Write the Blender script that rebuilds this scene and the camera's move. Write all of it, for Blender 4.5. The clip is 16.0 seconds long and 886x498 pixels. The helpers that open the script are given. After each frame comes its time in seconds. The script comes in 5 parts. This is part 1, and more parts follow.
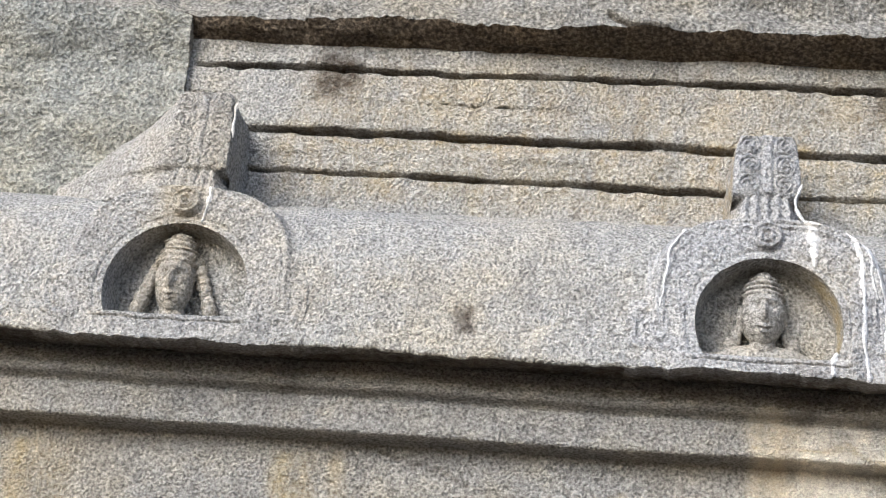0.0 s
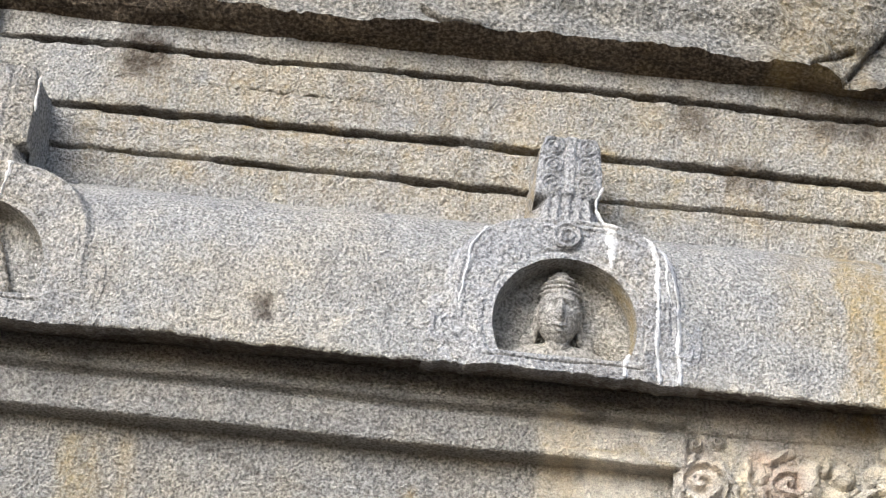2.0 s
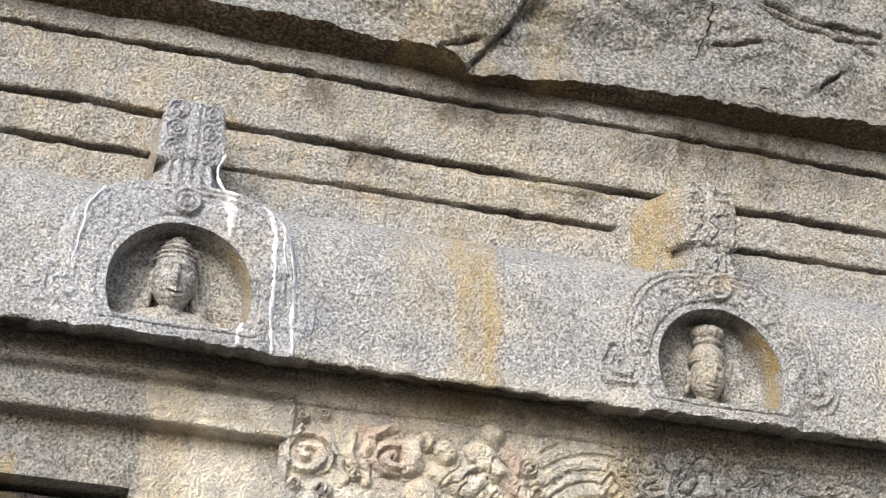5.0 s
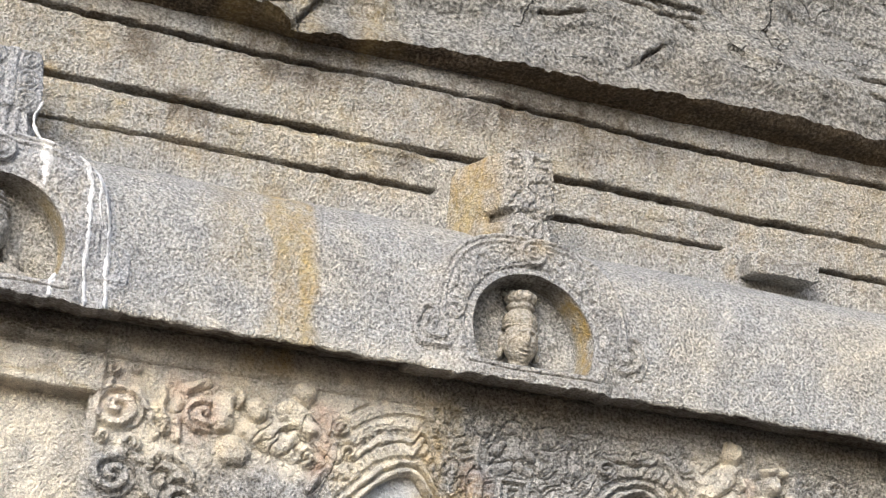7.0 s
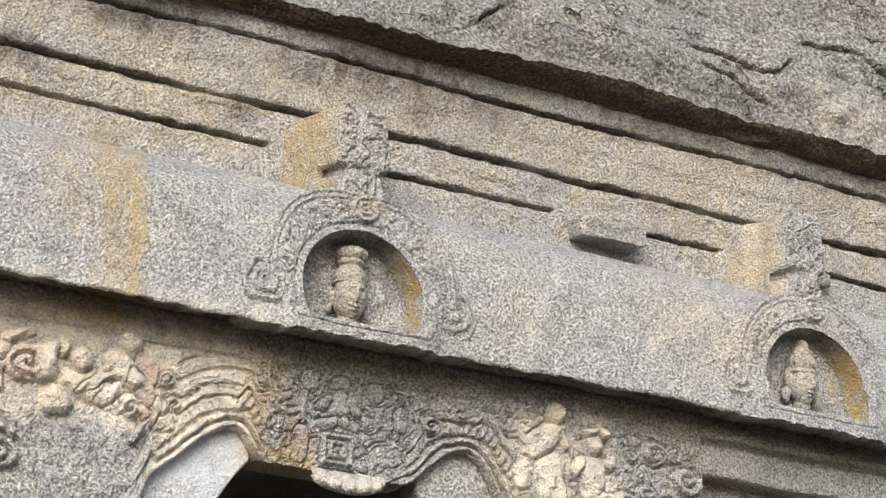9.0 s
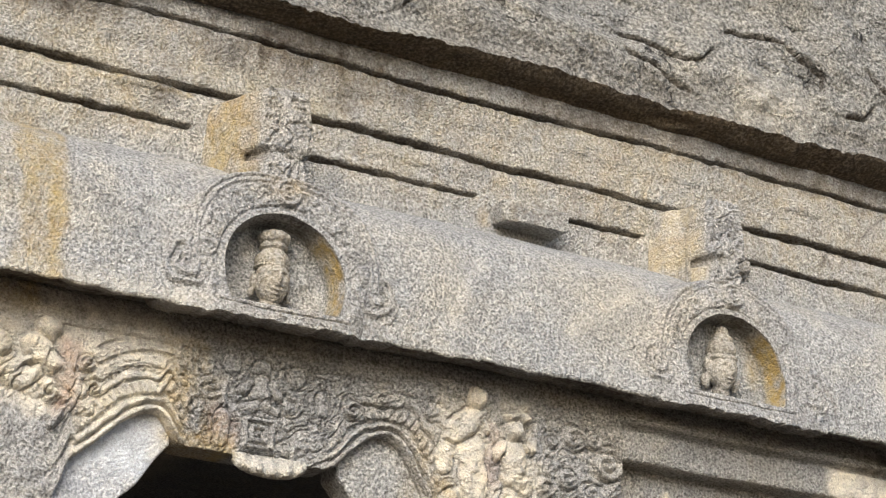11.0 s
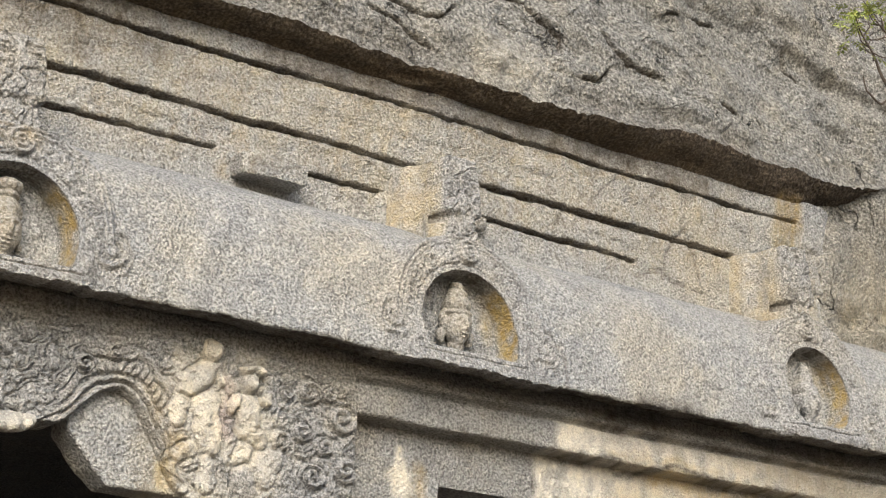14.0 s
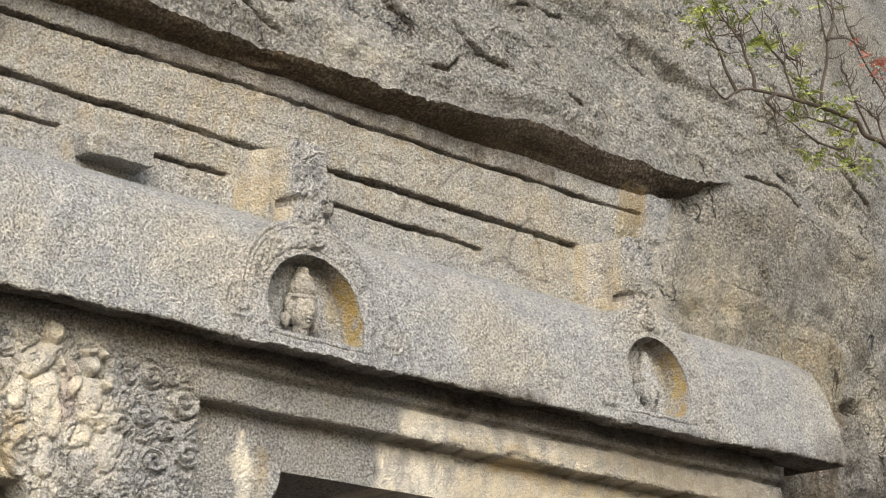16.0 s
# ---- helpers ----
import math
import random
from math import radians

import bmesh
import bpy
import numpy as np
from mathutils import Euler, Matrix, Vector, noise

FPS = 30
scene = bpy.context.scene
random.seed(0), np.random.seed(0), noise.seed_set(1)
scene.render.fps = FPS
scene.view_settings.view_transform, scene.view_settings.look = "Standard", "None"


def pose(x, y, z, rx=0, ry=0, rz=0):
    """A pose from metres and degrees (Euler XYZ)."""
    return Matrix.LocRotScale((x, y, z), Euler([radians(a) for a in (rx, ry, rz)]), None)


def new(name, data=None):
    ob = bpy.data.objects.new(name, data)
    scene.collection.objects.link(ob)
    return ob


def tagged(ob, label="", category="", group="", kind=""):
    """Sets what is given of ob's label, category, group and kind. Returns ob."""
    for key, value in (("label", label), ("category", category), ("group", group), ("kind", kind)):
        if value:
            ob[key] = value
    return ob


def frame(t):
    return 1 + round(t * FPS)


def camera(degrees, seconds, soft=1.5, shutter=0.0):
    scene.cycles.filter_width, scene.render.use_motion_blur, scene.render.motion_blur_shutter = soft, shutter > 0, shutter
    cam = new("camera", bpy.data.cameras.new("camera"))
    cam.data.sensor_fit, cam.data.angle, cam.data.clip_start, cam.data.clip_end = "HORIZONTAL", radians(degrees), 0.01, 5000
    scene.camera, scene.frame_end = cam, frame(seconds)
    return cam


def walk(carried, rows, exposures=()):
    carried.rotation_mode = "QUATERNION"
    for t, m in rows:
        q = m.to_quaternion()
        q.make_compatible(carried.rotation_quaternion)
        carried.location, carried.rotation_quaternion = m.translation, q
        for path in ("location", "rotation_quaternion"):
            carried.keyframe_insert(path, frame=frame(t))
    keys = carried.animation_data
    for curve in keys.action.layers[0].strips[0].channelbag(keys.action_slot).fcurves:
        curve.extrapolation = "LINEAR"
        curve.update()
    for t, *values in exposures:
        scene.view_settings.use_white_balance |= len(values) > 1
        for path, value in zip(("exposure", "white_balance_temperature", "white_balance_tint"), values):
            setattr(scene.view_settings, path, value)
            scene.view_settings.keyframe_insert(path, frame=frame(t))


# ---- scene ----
EYE = 1.6          # the eye's height over the ground
LIP = 5.70         # distance from the eye to the cornice's lip
cam = camera(26.73, 16.0, soft=1.25)
TURNS = [
    (0, 112.538, -4.883, 3.882),
    (0.5, 112.427, -4.936, 2.204),
    (1, 112.393, -4.721, 1.394),
    (1.5, 112.587, -4.618, -0.495),
    (2, 112.803, -4.944, -2.752),
    (2.5, 112.880, -4.959, -4.506),
    (3, 112.982, -4.742, -6.898),
    (3.5, 113.030, -4.528, -8.966),
    (4, 112.873, -4.166, -11.243),
    (4.5, 112.638, -3.896, -12.557),
    (5, 112.724, -3.423, -14.810),
    (7.5, 111.549, -3.045, -22.032),
    (8, 111.267, -2.841, -23.575),
    (8.5, 110.939, -2.774, -25.009),
    (9, 110.750, -2.821, -26.160),
    (11.5, 110.172, -2.121, -29.607),
    (12, 109.889, -1.856, -31.282),
    (12.5, 109.688, -1.510, -33.202),
    (13, 109.524, -1.190, -34.397),
    (13.5, 109.457, -0.900, -35.210),
    (14, 109.158, -0.558, -36.409),
    (14.5, 108.852, -0.277, -37.989),
    (15, 108.682, -0.297, -39.305),
    (15.5, 108.761, -0.262, -40.533),
    (16, 108.751, -0.038, -41.209),
]
walk(cam, [(t, pose(0, 0, EYE, rx, ry, rz)) for t, rx, ry, rz in TURNS], [(0, 0.22, 5900, 9), (5, 0.22, 6050, 9.5), (9, 0.11, 6150, 9.2), (12.5, 0.07, 6310, 8), (16, 0.01, 6340, 7.5)])

# ---- world, sun, exposure ----
SUN_DIR = Vector((0.46, 0.73, -0.49)).normalized()   # the way that the light goes
world = bpy.data.worlds.new("world")
scene.world = world
world.use_nodes = True
wn = world.node_tree
sky = wn.nodes.new("ShaderNodeTexSky")
sky.sky_type = "NISHITA"
sky.sun_disc = False
sky.sun_elevation = math.asin(-SUN_DIR.z)
sky.sun_rotation = math.atan2(-SUN_DIR.x, -SUN_DIR.y)
sky.air_density, sky.dust_density, sky.ozone_density = 1.0, 4.0, 0.6
wn.links.new(sky.outputs[0], wn.nodes["Background"].inputs[0])
wn.nodes["Background"].inputs[1].default_value = 0.20
sun = new("sun", bpy.data.lights.new("sun", "SUN"))
sun.data.energy, sun.data.angle, sun.data.color = 2.5, radians(38), (1.0, 0.985, 0.96)
sun.rotation_euler = SUN_DIR.to_track_quat("-Z", "Y").to_euler()


# ---- numeric helpers ----
_perm = np.random.RandomState(7).permutation(4096)
_vals = np.random.RandomState(9).rand(4096) * 2 - 1


def vnoise(x, y, z):
    """Smooth value noise, about -1 to 1, on arrays."""
    x, y, z = np.broadcast_arrays(np.asarray(x, float), np.asarray(y, float), np.asarray(z, float))
    xi, yi, zi = (np.floor(a).astype(int) for a in (x, y, z))
    fx, fy, fz = x - xi, y - yi, z - zi
    fx, fy, fz = (a * a * a * (a * (a * 6 - 15) + 10) for a in (fx, fy, fz))
    out = np.zeros(x.shape)
    for dx in (0, 1):
        for dy in (0, 1):
            for dz in (0, 1):
                h = _perm[(_perm[(_perm[(xi + dx) & 4095] + yi + dy) & 4095] + zi + dz) & 4095]
                w = (fx if dx else 1 - fx) * (fy if dy else 1 - fy) * (fz if dz else 1 - fz)
                out += w * _vals[h]
    return out


def fbm(x, y, z, octaves=4, gain=0.5):
    out, amp, f = 0.0, 1.0, 1.0
    for i in range(octaves):
        out = out + amp * vnoise(x * f + 13.7 * i, y * f + 5.1 * i, z * f + 9.3 * i)
        amp, f = amp * gain, f * 2.03
    return out


def smooth(a, b, v):
    u = np.clip((v - a) / (b - a), 0, 1)
    return u * u * (3 - 2 * u)


def box_mask(x, z, x0, x1, z0, z1, soft):
    return smooth(x0 - soft, x0 + soft, x) * (1 - smooth(x1 - soft, x1 + soft, x)) * smooth(z0 - soft, z0 + soft, z) * (1 - smooth(z1 - soft, z1 + soft, z))


def scrolls(x, z, size, seed, lines=2.6):
    """Worn curling relief, 0 to 1: level lines of a warped field."""
    wx = x / size + 0.55 * vnoise(x / size * 1.3, z / size * 1.3, seed)
    wz = z / size + 0.55 * vnoise(x / size * 1.3, z / size * 1.3, seed + 40.5)
    v = vnoise(wx, wz, seed + 11.2)
    return smooth(-0.92, -0.25, np.sin(2 * np.pi * lines * v + 1.0)) * (0.85 + 0.15 * vnoise(x / size * 5, z / size * 5, seed + 3.0))


# ---- stains: ochre (0), pale wash (1), black growth and painted shade (2), faded red paint (3) ----
# each: x from, x to, height from, height to, softness, layer, amount
ROCK_STAINS = [
    (1.20, 1.58, 3.18, 3.70, 0.05, 0, 0.4), (1.72, 1.88, 3.25, 3.75, 0.06, 0, 0.45), (1.2, 1.6, 3.4, 3.75, 0.1, 0, 0.28), (3, 4.4, 3.3, 3.52, 0.1, 2, 0.3), (4.5, 4.9, 3.4, 3.6, 0.08, 1, 0.35),
    (5, 6.6, 3.3, 3.48, 0.06, 2, 0.35),
]
OCHRE_FRIEZE_STAINS = [
    (1.4, 1.55, 2.6, 2.8, 0.05, 0, 0.6), (0.05, 0.35, 2.62, 2.8, 0.08, 0, 0.35), (5.55, 6.2, 2.98, 3.2, 0.08, 0, 0.4), (3.33, 3.42, 2.68, 2.8, 0.03, 0, 0.7),
    (-1.3, 2, 2.7, 2.99, 0.06, 0, 0.44), (-1.2, 2.2, 2.98, 3.24, 0.1, 0, 0.42), (2.2, 6.3, 2.72, 3.28, 0.12, 0, 0.36), (-1.2, 2.1, 2.925, 2.955, 0.015, 0, 0.75),
    (-0.7, 2.1, 2.78, 2.8, 0.012, 0, 0.5), (2.3, 5.6, 3.17, 3.21, 0.02, 0, 0.6),
]
DARK_FRIEZE_STAINS = [
    (-1.15, -1, 3.1, 3.3, 0.05, 2, 1.2), (0.85, 1, 3.1, 3.22, 0.06, 2, 0.96), (1.3, 1.8, 3.15, 3.3, 0.08, 2, 0.72), (2.1, 3.1, 3.1, 3.32, 0.08, 2, 0.8),
    (2.62, 2.78, 3, 3.25, 0.05, 2, 0.8), (1.05, 1.25, 2.86, 2.98, 0.03, 2, 0.88), (3.5, 6, 3.2, 3.32, 0.04, 2, 0.8),
    # the first box here darkens the small ledge stone
    (3.41, 3.69, 2.70, 2.775, 0.006, 2, 0.35), (1.35, 1.62, 3.12, 3.24, 0.05, 2, 1.0), (2.15, 2.5, 3.1, 3.3, 0.08, 2, 0.9), (1.95, 2.05, 2.88, 2.97, 0.03, 2, 0.8),
]
CORNICE_STAINS = [
    (1.405, 1.585, 1.95, 2.68, 0.025, 0, 0.85), (1.2, 1.45, 2.2, 2.62, 0.08, 0, 0.35), (0.55, 0.8, 2.02, 2.45, 0.05, 0, 0.15), (2.28, 2.46, 2.44, 2.58, 0.04, 0, 0.35),
    (-1.6, -1.45, 2.4, 3, 0.06, 0, 0.3), (2.3, 2.95, 2, 2.1, 0.1, 0, 0.12), (-0.53, -0.48, 2.09, 2.2, 0.012, 2, 0.9),
]
COURSE_STAINS = [
    (0.45, 0.92, 1.78, 1.92, 0.03, 1, 0.75), (0.75, 2.05, 1.88, 2.02, 0.08, 1, 0.5), (0.55, 0.95, 1.9, 2, 0.05, 2, 0.5), (-1.13, -1.05, 1.85, 2.02, 0.03, 2, 0.4),
    (0.45, 0.9, 1.785, 1.8, 0.01, 0, 0.7),
]
WALL_STAINS = [
    (-2.05, -1.93, 1, 1.74, 0.03, 0, 0.6), (-1.95, -1.8, 1, 1.7, 0.05, 0, 0.3), (-1.12, -1, 1, 1.74, 0.03, 0, 0.6), (-0.93, -0.88, 1.2, 1.74, 0.02, 0, 0.3),
    (0, 0.06, 1.5, 1.64, 0.02, 0, 0.6), (0.45, 0.92, 1, 1.8, 0.03, 1, 0.8), (0.46, 0.6, 1, 1.92, 0.05, 0, 0.55), (4.168, 4.196, 1.2, 1.71, 0.01, 1, 1.2),
    (4.145, 4.215, 1.2, 1.63, 0.015, 1, 1.1), (4.22, 4.25, 1.2, 1.6, 0.015, 0, 0.4), (4.25, 4.31, 1.2, 1.64, 0.02, 0, 0.6),
]
OCHRE_LINTEL_STAINS = [
    (2.07, 2.34, 1.55, 1.63, 0.025, 0, 1.0), (2.08, 2.17, 1.6, 1.85, 0.03, 0, 0.8), (3.10, 3.2, 1.38, 1.6, 0.03, 0, 0.8),
    (2.04, 2.13, 1.5, 1.95, 0.03, 0, 0.5), (3.02, 3.12, 1.3, 1.8, 0.03, 0, 0.35), (1.05, 1.2, 1.7, 1.9, 0.05, 0, 0.3), (1.33, 1.55, 1.65, 1.92, 0.05, 0, 0.4),
    (1.7, 1.86, 1.6, 1.85, 0.05, 0, 0.3), (2.2, 2.28, 1.6, 1.85, 0.03, 0, 0.4), (2.08, 2.2, 1.6, 1.95, 0.03, 0, 0.5), (2.2, 2.32, 1.57, 1.68, 0.03, 0, 0.7),
]
PALE_LINTEL_STAINS = [
    (1.76, 2.10, 1.44, 1.72, 0.03, 1, 0.95), (0.91, 2.1, 1.62, 1.93, 0.06, 1, 0.85), (1.85, 2.12, 1.58, 1.9, 0.05, 1, 0.7), (3.12, 3.36, 1.3, 1.93, 0.05, 1, 0.6),
    (3.4, 3.54, 1.6, 1.95, 0.03, 1, 0.55),
]
DARK_LINTEL_STAINS = [
    (1.17, 1.34, 1.7, 1.9, 0.05, 3, 0.6), (1.69, 1.77, 1.6, 1.88, 0.03, 3, 0.6), (0.93, 1.06, 1.7, 1.88, 0.03, 3, 0.25), (2.24, 2.34, 1.6, 1.72, 0.03, 3, 0.4),
    (3.34, 3.41, 1.6, 1.85, 0.02, 3, 0.4), (1.3, 1.48, 1.55, 1.66, 0.05, 2, 0.4),
]
OCHRE_END_STAINS = [
    (5.5, 7.4, 1.69, 1.765, 0.025, 0, 0.8),
    (6.47, 6.66, 2.72, 3.34, 0.03, 0, 0.9), (6.62, 6.8, 2.66, 3.05, 0.06, 0, 0.5), (7.45, 7.8, 2.1, 2.6, 0.1, 0, 0.12), (6.9, 7.9, 2.75, 3, 0.15, 0, 0.35),
    (7.7, 8.3, 1.9, 2.9, 0.15, 0, 0.45), (5.3, 6.5, 1.2, 1.72, 0.1, 0, 0.55), (5.9, 7.3, 1.78, 1.88, 0.1, 0, 0.5), (7.6, 8.2, 2.3, 2.9, 0.15, 0, 0.35),
    (5.2, 5.9, 1.785, 1.82, 0.02, 0, 0.6), (8.15, 8.5, 2.45, 2.95, 0.08, 0, 0.5),
]
PALE_END_STAINS = [
    (6.7, 7.5, 2.55, 3.15, 0.12, 1, 0.28), (4.87, 7.6, 1.2, 1.755, 0.03, 1, 1), (4.93, 7.4, 1.77, 1.9, 0.03, 1, 0.9),
]
# includes painted shade: under the moulding, under the lip's end, in the rock hollow
DARK_END_STAINS_AND_SHADE = [
    (4.95, 7.6, 1.762, 1.786, 0.008, 2, 0.9), (5.60, 5.68, 1.79, 1.9, 0.02, 2, 0.5), (6.30, 6.44, 1.79, 1.9, 0.02, 2, 0.6), (6.86, 6.92, 1.79, 1.9, 0.02, 2, 0.6),
    (7.0, 7.75, 1.76, 2.04, 0.08, 2, 0.7), (7.50, 9.2, 0.8, 2.12, 0.10, 2, 0.9), (7.86, 8.35, 1.7, 2.26, 0.05, 2, 1.2), (8.2, 9.2, 1.9, 2.38, 0.08, 2, 0.6), (8.36, 8.8, 2.42, 2.6, 0.05, 2, 0.7),
    (7.75, 7.95, 2, 2.5, 0.05, 2, 0.6), (7, 8.4, 3, 3.6, 0.3, 2, 0.22), (5.1, 5.6, 1.88, 2.02, 0.06, 2, 0.9), (5.7, 6.2, 1.86, 1.97, 0.05, 2, 0.6),
    (6.1, 7.6, 1.78, 2, 0.05, 2, 0.6), (6.6, 7.6, 1.2, 1.78, 0.1, 2, 0.5),
]
STAINS = ROCK_STAINS + OCHRE_FRIEZE_STAINS + DARK_FRIEZE_STAINS + CORNICE_STAINS + COURSE_STAINS + WALL_STAINS + OCHRE_LINTEL_STAINS + PALE_LINTEL_STAINS + DARK_LINTEL_STAINS + OCHRE_END_STAINS + PALE_END_STAINS + DARK_END_STAINS_AND_SHADE


def stain(x, y, z):
    out = np.zeros(x.shape + (4,))
    wx = x + 0.020 * fbm(x * 9, z * 9, 3.3, 3)
    wz = z + 0.030 * fbm(x * 8, z * 8, 8.1, 3)
    rough = 0.75 + 0.45 * fbm(x * 22, z * 9, 4.4, 3)
    for x0, x1, z0, z1, soft, channel, amount in STAINS:
        if x.max() < x0 - 0.3 or x.min() > x1 + 0.3 or z.max() < z0 - 0.3 or z.min() > z1 + 0.3:
            continue
        m = box_mask(wx, wz, x0, x1, z0, z1, soft) * amount * np.clip(rough, 0, 1.2)
        out[..., channel] = np.maximum(out[..., channel], m)
    return np.clip(out, 0, 1)


def sheet(X, Y, Z, keep=None, flip=False, stained=True, extra=None, closed=False):
    """A mesh from grids of places, z counted from the eye; keep: which quads stay."""
    n, m = X.shape
    me = bpy.data.meshes.new("sheet")
    idx = np.arange(n * m).reshape(n, m)
    a, b, c, d = idx[:-1, :-1], idx[1:, :-1], idx[1:, 1:], idx[:-1, 1:]
    q = np.stack([a, d, c, b] if flip else [a, b, c, d], -1)
    if keep is not None:
        q = q[keep]
    q = q.reshape(-1, 4)
    if closed:
        e = np.stack([idx[-1, :-1], idx[0, :-1], idx[0, 1:], idx[-1, 1:]], -1).reshape(-1, 4)
        q = np.concatenate([q, e[:, ::-1] if flip else e])
    me.vertices.add(n * m)
    me.vertices.foreach_set("co", np.stack([X, Y, Z + EYE], -1).astype(np.float32).ravel())
    me.loops.add(q.size)
    me.loops.foreach_set("vertex_index", q.astype(np.int32).ravel())
    me.polygons.add(len(q))
    me.polygons.foreach_set("loop_start", np.arange(0, q.size, 4, dtype=np.int32))
    me.polygons.foreach_set("use_smooth", np.ones(len(q), dtype=bool))
    tint = stain(X, Y, Z) if stained else np.zeros(X.shape + (4,))
    if extra is not None:
        tint = np.maximum(tint, extra)
    at = me.color_attributes.new("tint", "FLOAT_COLOR", "POINT")
    at.data.foreach_set("color", tint.astype(np.float32).ravel())
    me.update()
    me.validate()
    return me


def part(name, data, material, parent=None, label=""):
    if isinstance(data, bmesh.types.BMesh):
        me = bpy.data.meshes.new(name)
        data.to_mesh(me)
        data.free()
        data = me
    data.name = name
    if "tint" not in data.color_attributes:
        co = np.empty(len(data.vertices) * 3)
        data.vertices.foreach_get("co", co)
        co = co.reshape(-1, 3)
        at = data.color_attributes.new("tint", "FLOAT_COLOR", "POINT")
        at.data.foreach_set("color", stain(co[:, 0], co[:, 1], co[:, 2] - EYE).astype(np.float32).ravel())
    data.materials.append(material)
    ob = new(name, data)
    if parent is not None:
        ob.parent = parent
    return tagged(ob, label)


def solid(points, faces, smooth_faces=False):
    bm = bmesh.new()
    vs = [bm.verts.new((x, y, z + EYE)) for x, y, z in points]
    for f in faces:
        bm.faces.new([vs[i] for i in f]).smooth = smooth_faces
    bmesh.ops.recalc_face_normals(bm, faces=bm.faces)
    return bm


def block(x0, x1, y0, y1, z0, z1, bevel=0.01, wear=0.004, cut=0.06):
    """A worn stone block: bevelled, cut into cells and roughened."""
    bm = bmesh.new()
    bmesh.ops.create_cube(bm, size=1)
    for v in bm.verts:
        v.co = Vector((x0 + (x1 - x0) * (v.co.x + 0.5), y0 + (y1 - y0) * (v.co.y + 0.5), z0 + (z1 - z0) * (v.co.z + 0.5) + EYE))
    if bevel:
        bmesh.ops.bevel(bm, geom=list(bm.edges), offset=bevel, segments=2, affect="EDGES", profile=0.6)
    if cut:
        for k, lo, hi in ((0, x0, x1), (1, y0, y1), (2, z0 + EYE, z1 + EYE)):
            for i in range(1, min(60, int((hi - lo) / cut))):
                no = [0, 0, 0]
                no[k] = 1
                co = [0, 0, 0]
                co[k] = lo + (hi - lo) * i / int((hi - lo) / cut)
                bmesh.ops.bisect_plane(bm, geom=bm.verts[:] + bm.edges[:] + bm.faces[:], plane_co=co, plane_no=no)
    for v in bm.verts:
        n = noise.noise_vector(v.co * 9) * wear + noise.noise_vector(v.co * 30) * wear * 0.5
        v.co += n
    for f in bm.faces:
        f.smooth = True
    return bm


# ---- materials ----
def nodes_of(name):
    mat = bpy.data.materials.new(name)
    mat.use_nodes = True
    nt = mat.node_tree
    return mat, nt, nt.nodes["Principled BSDF"]


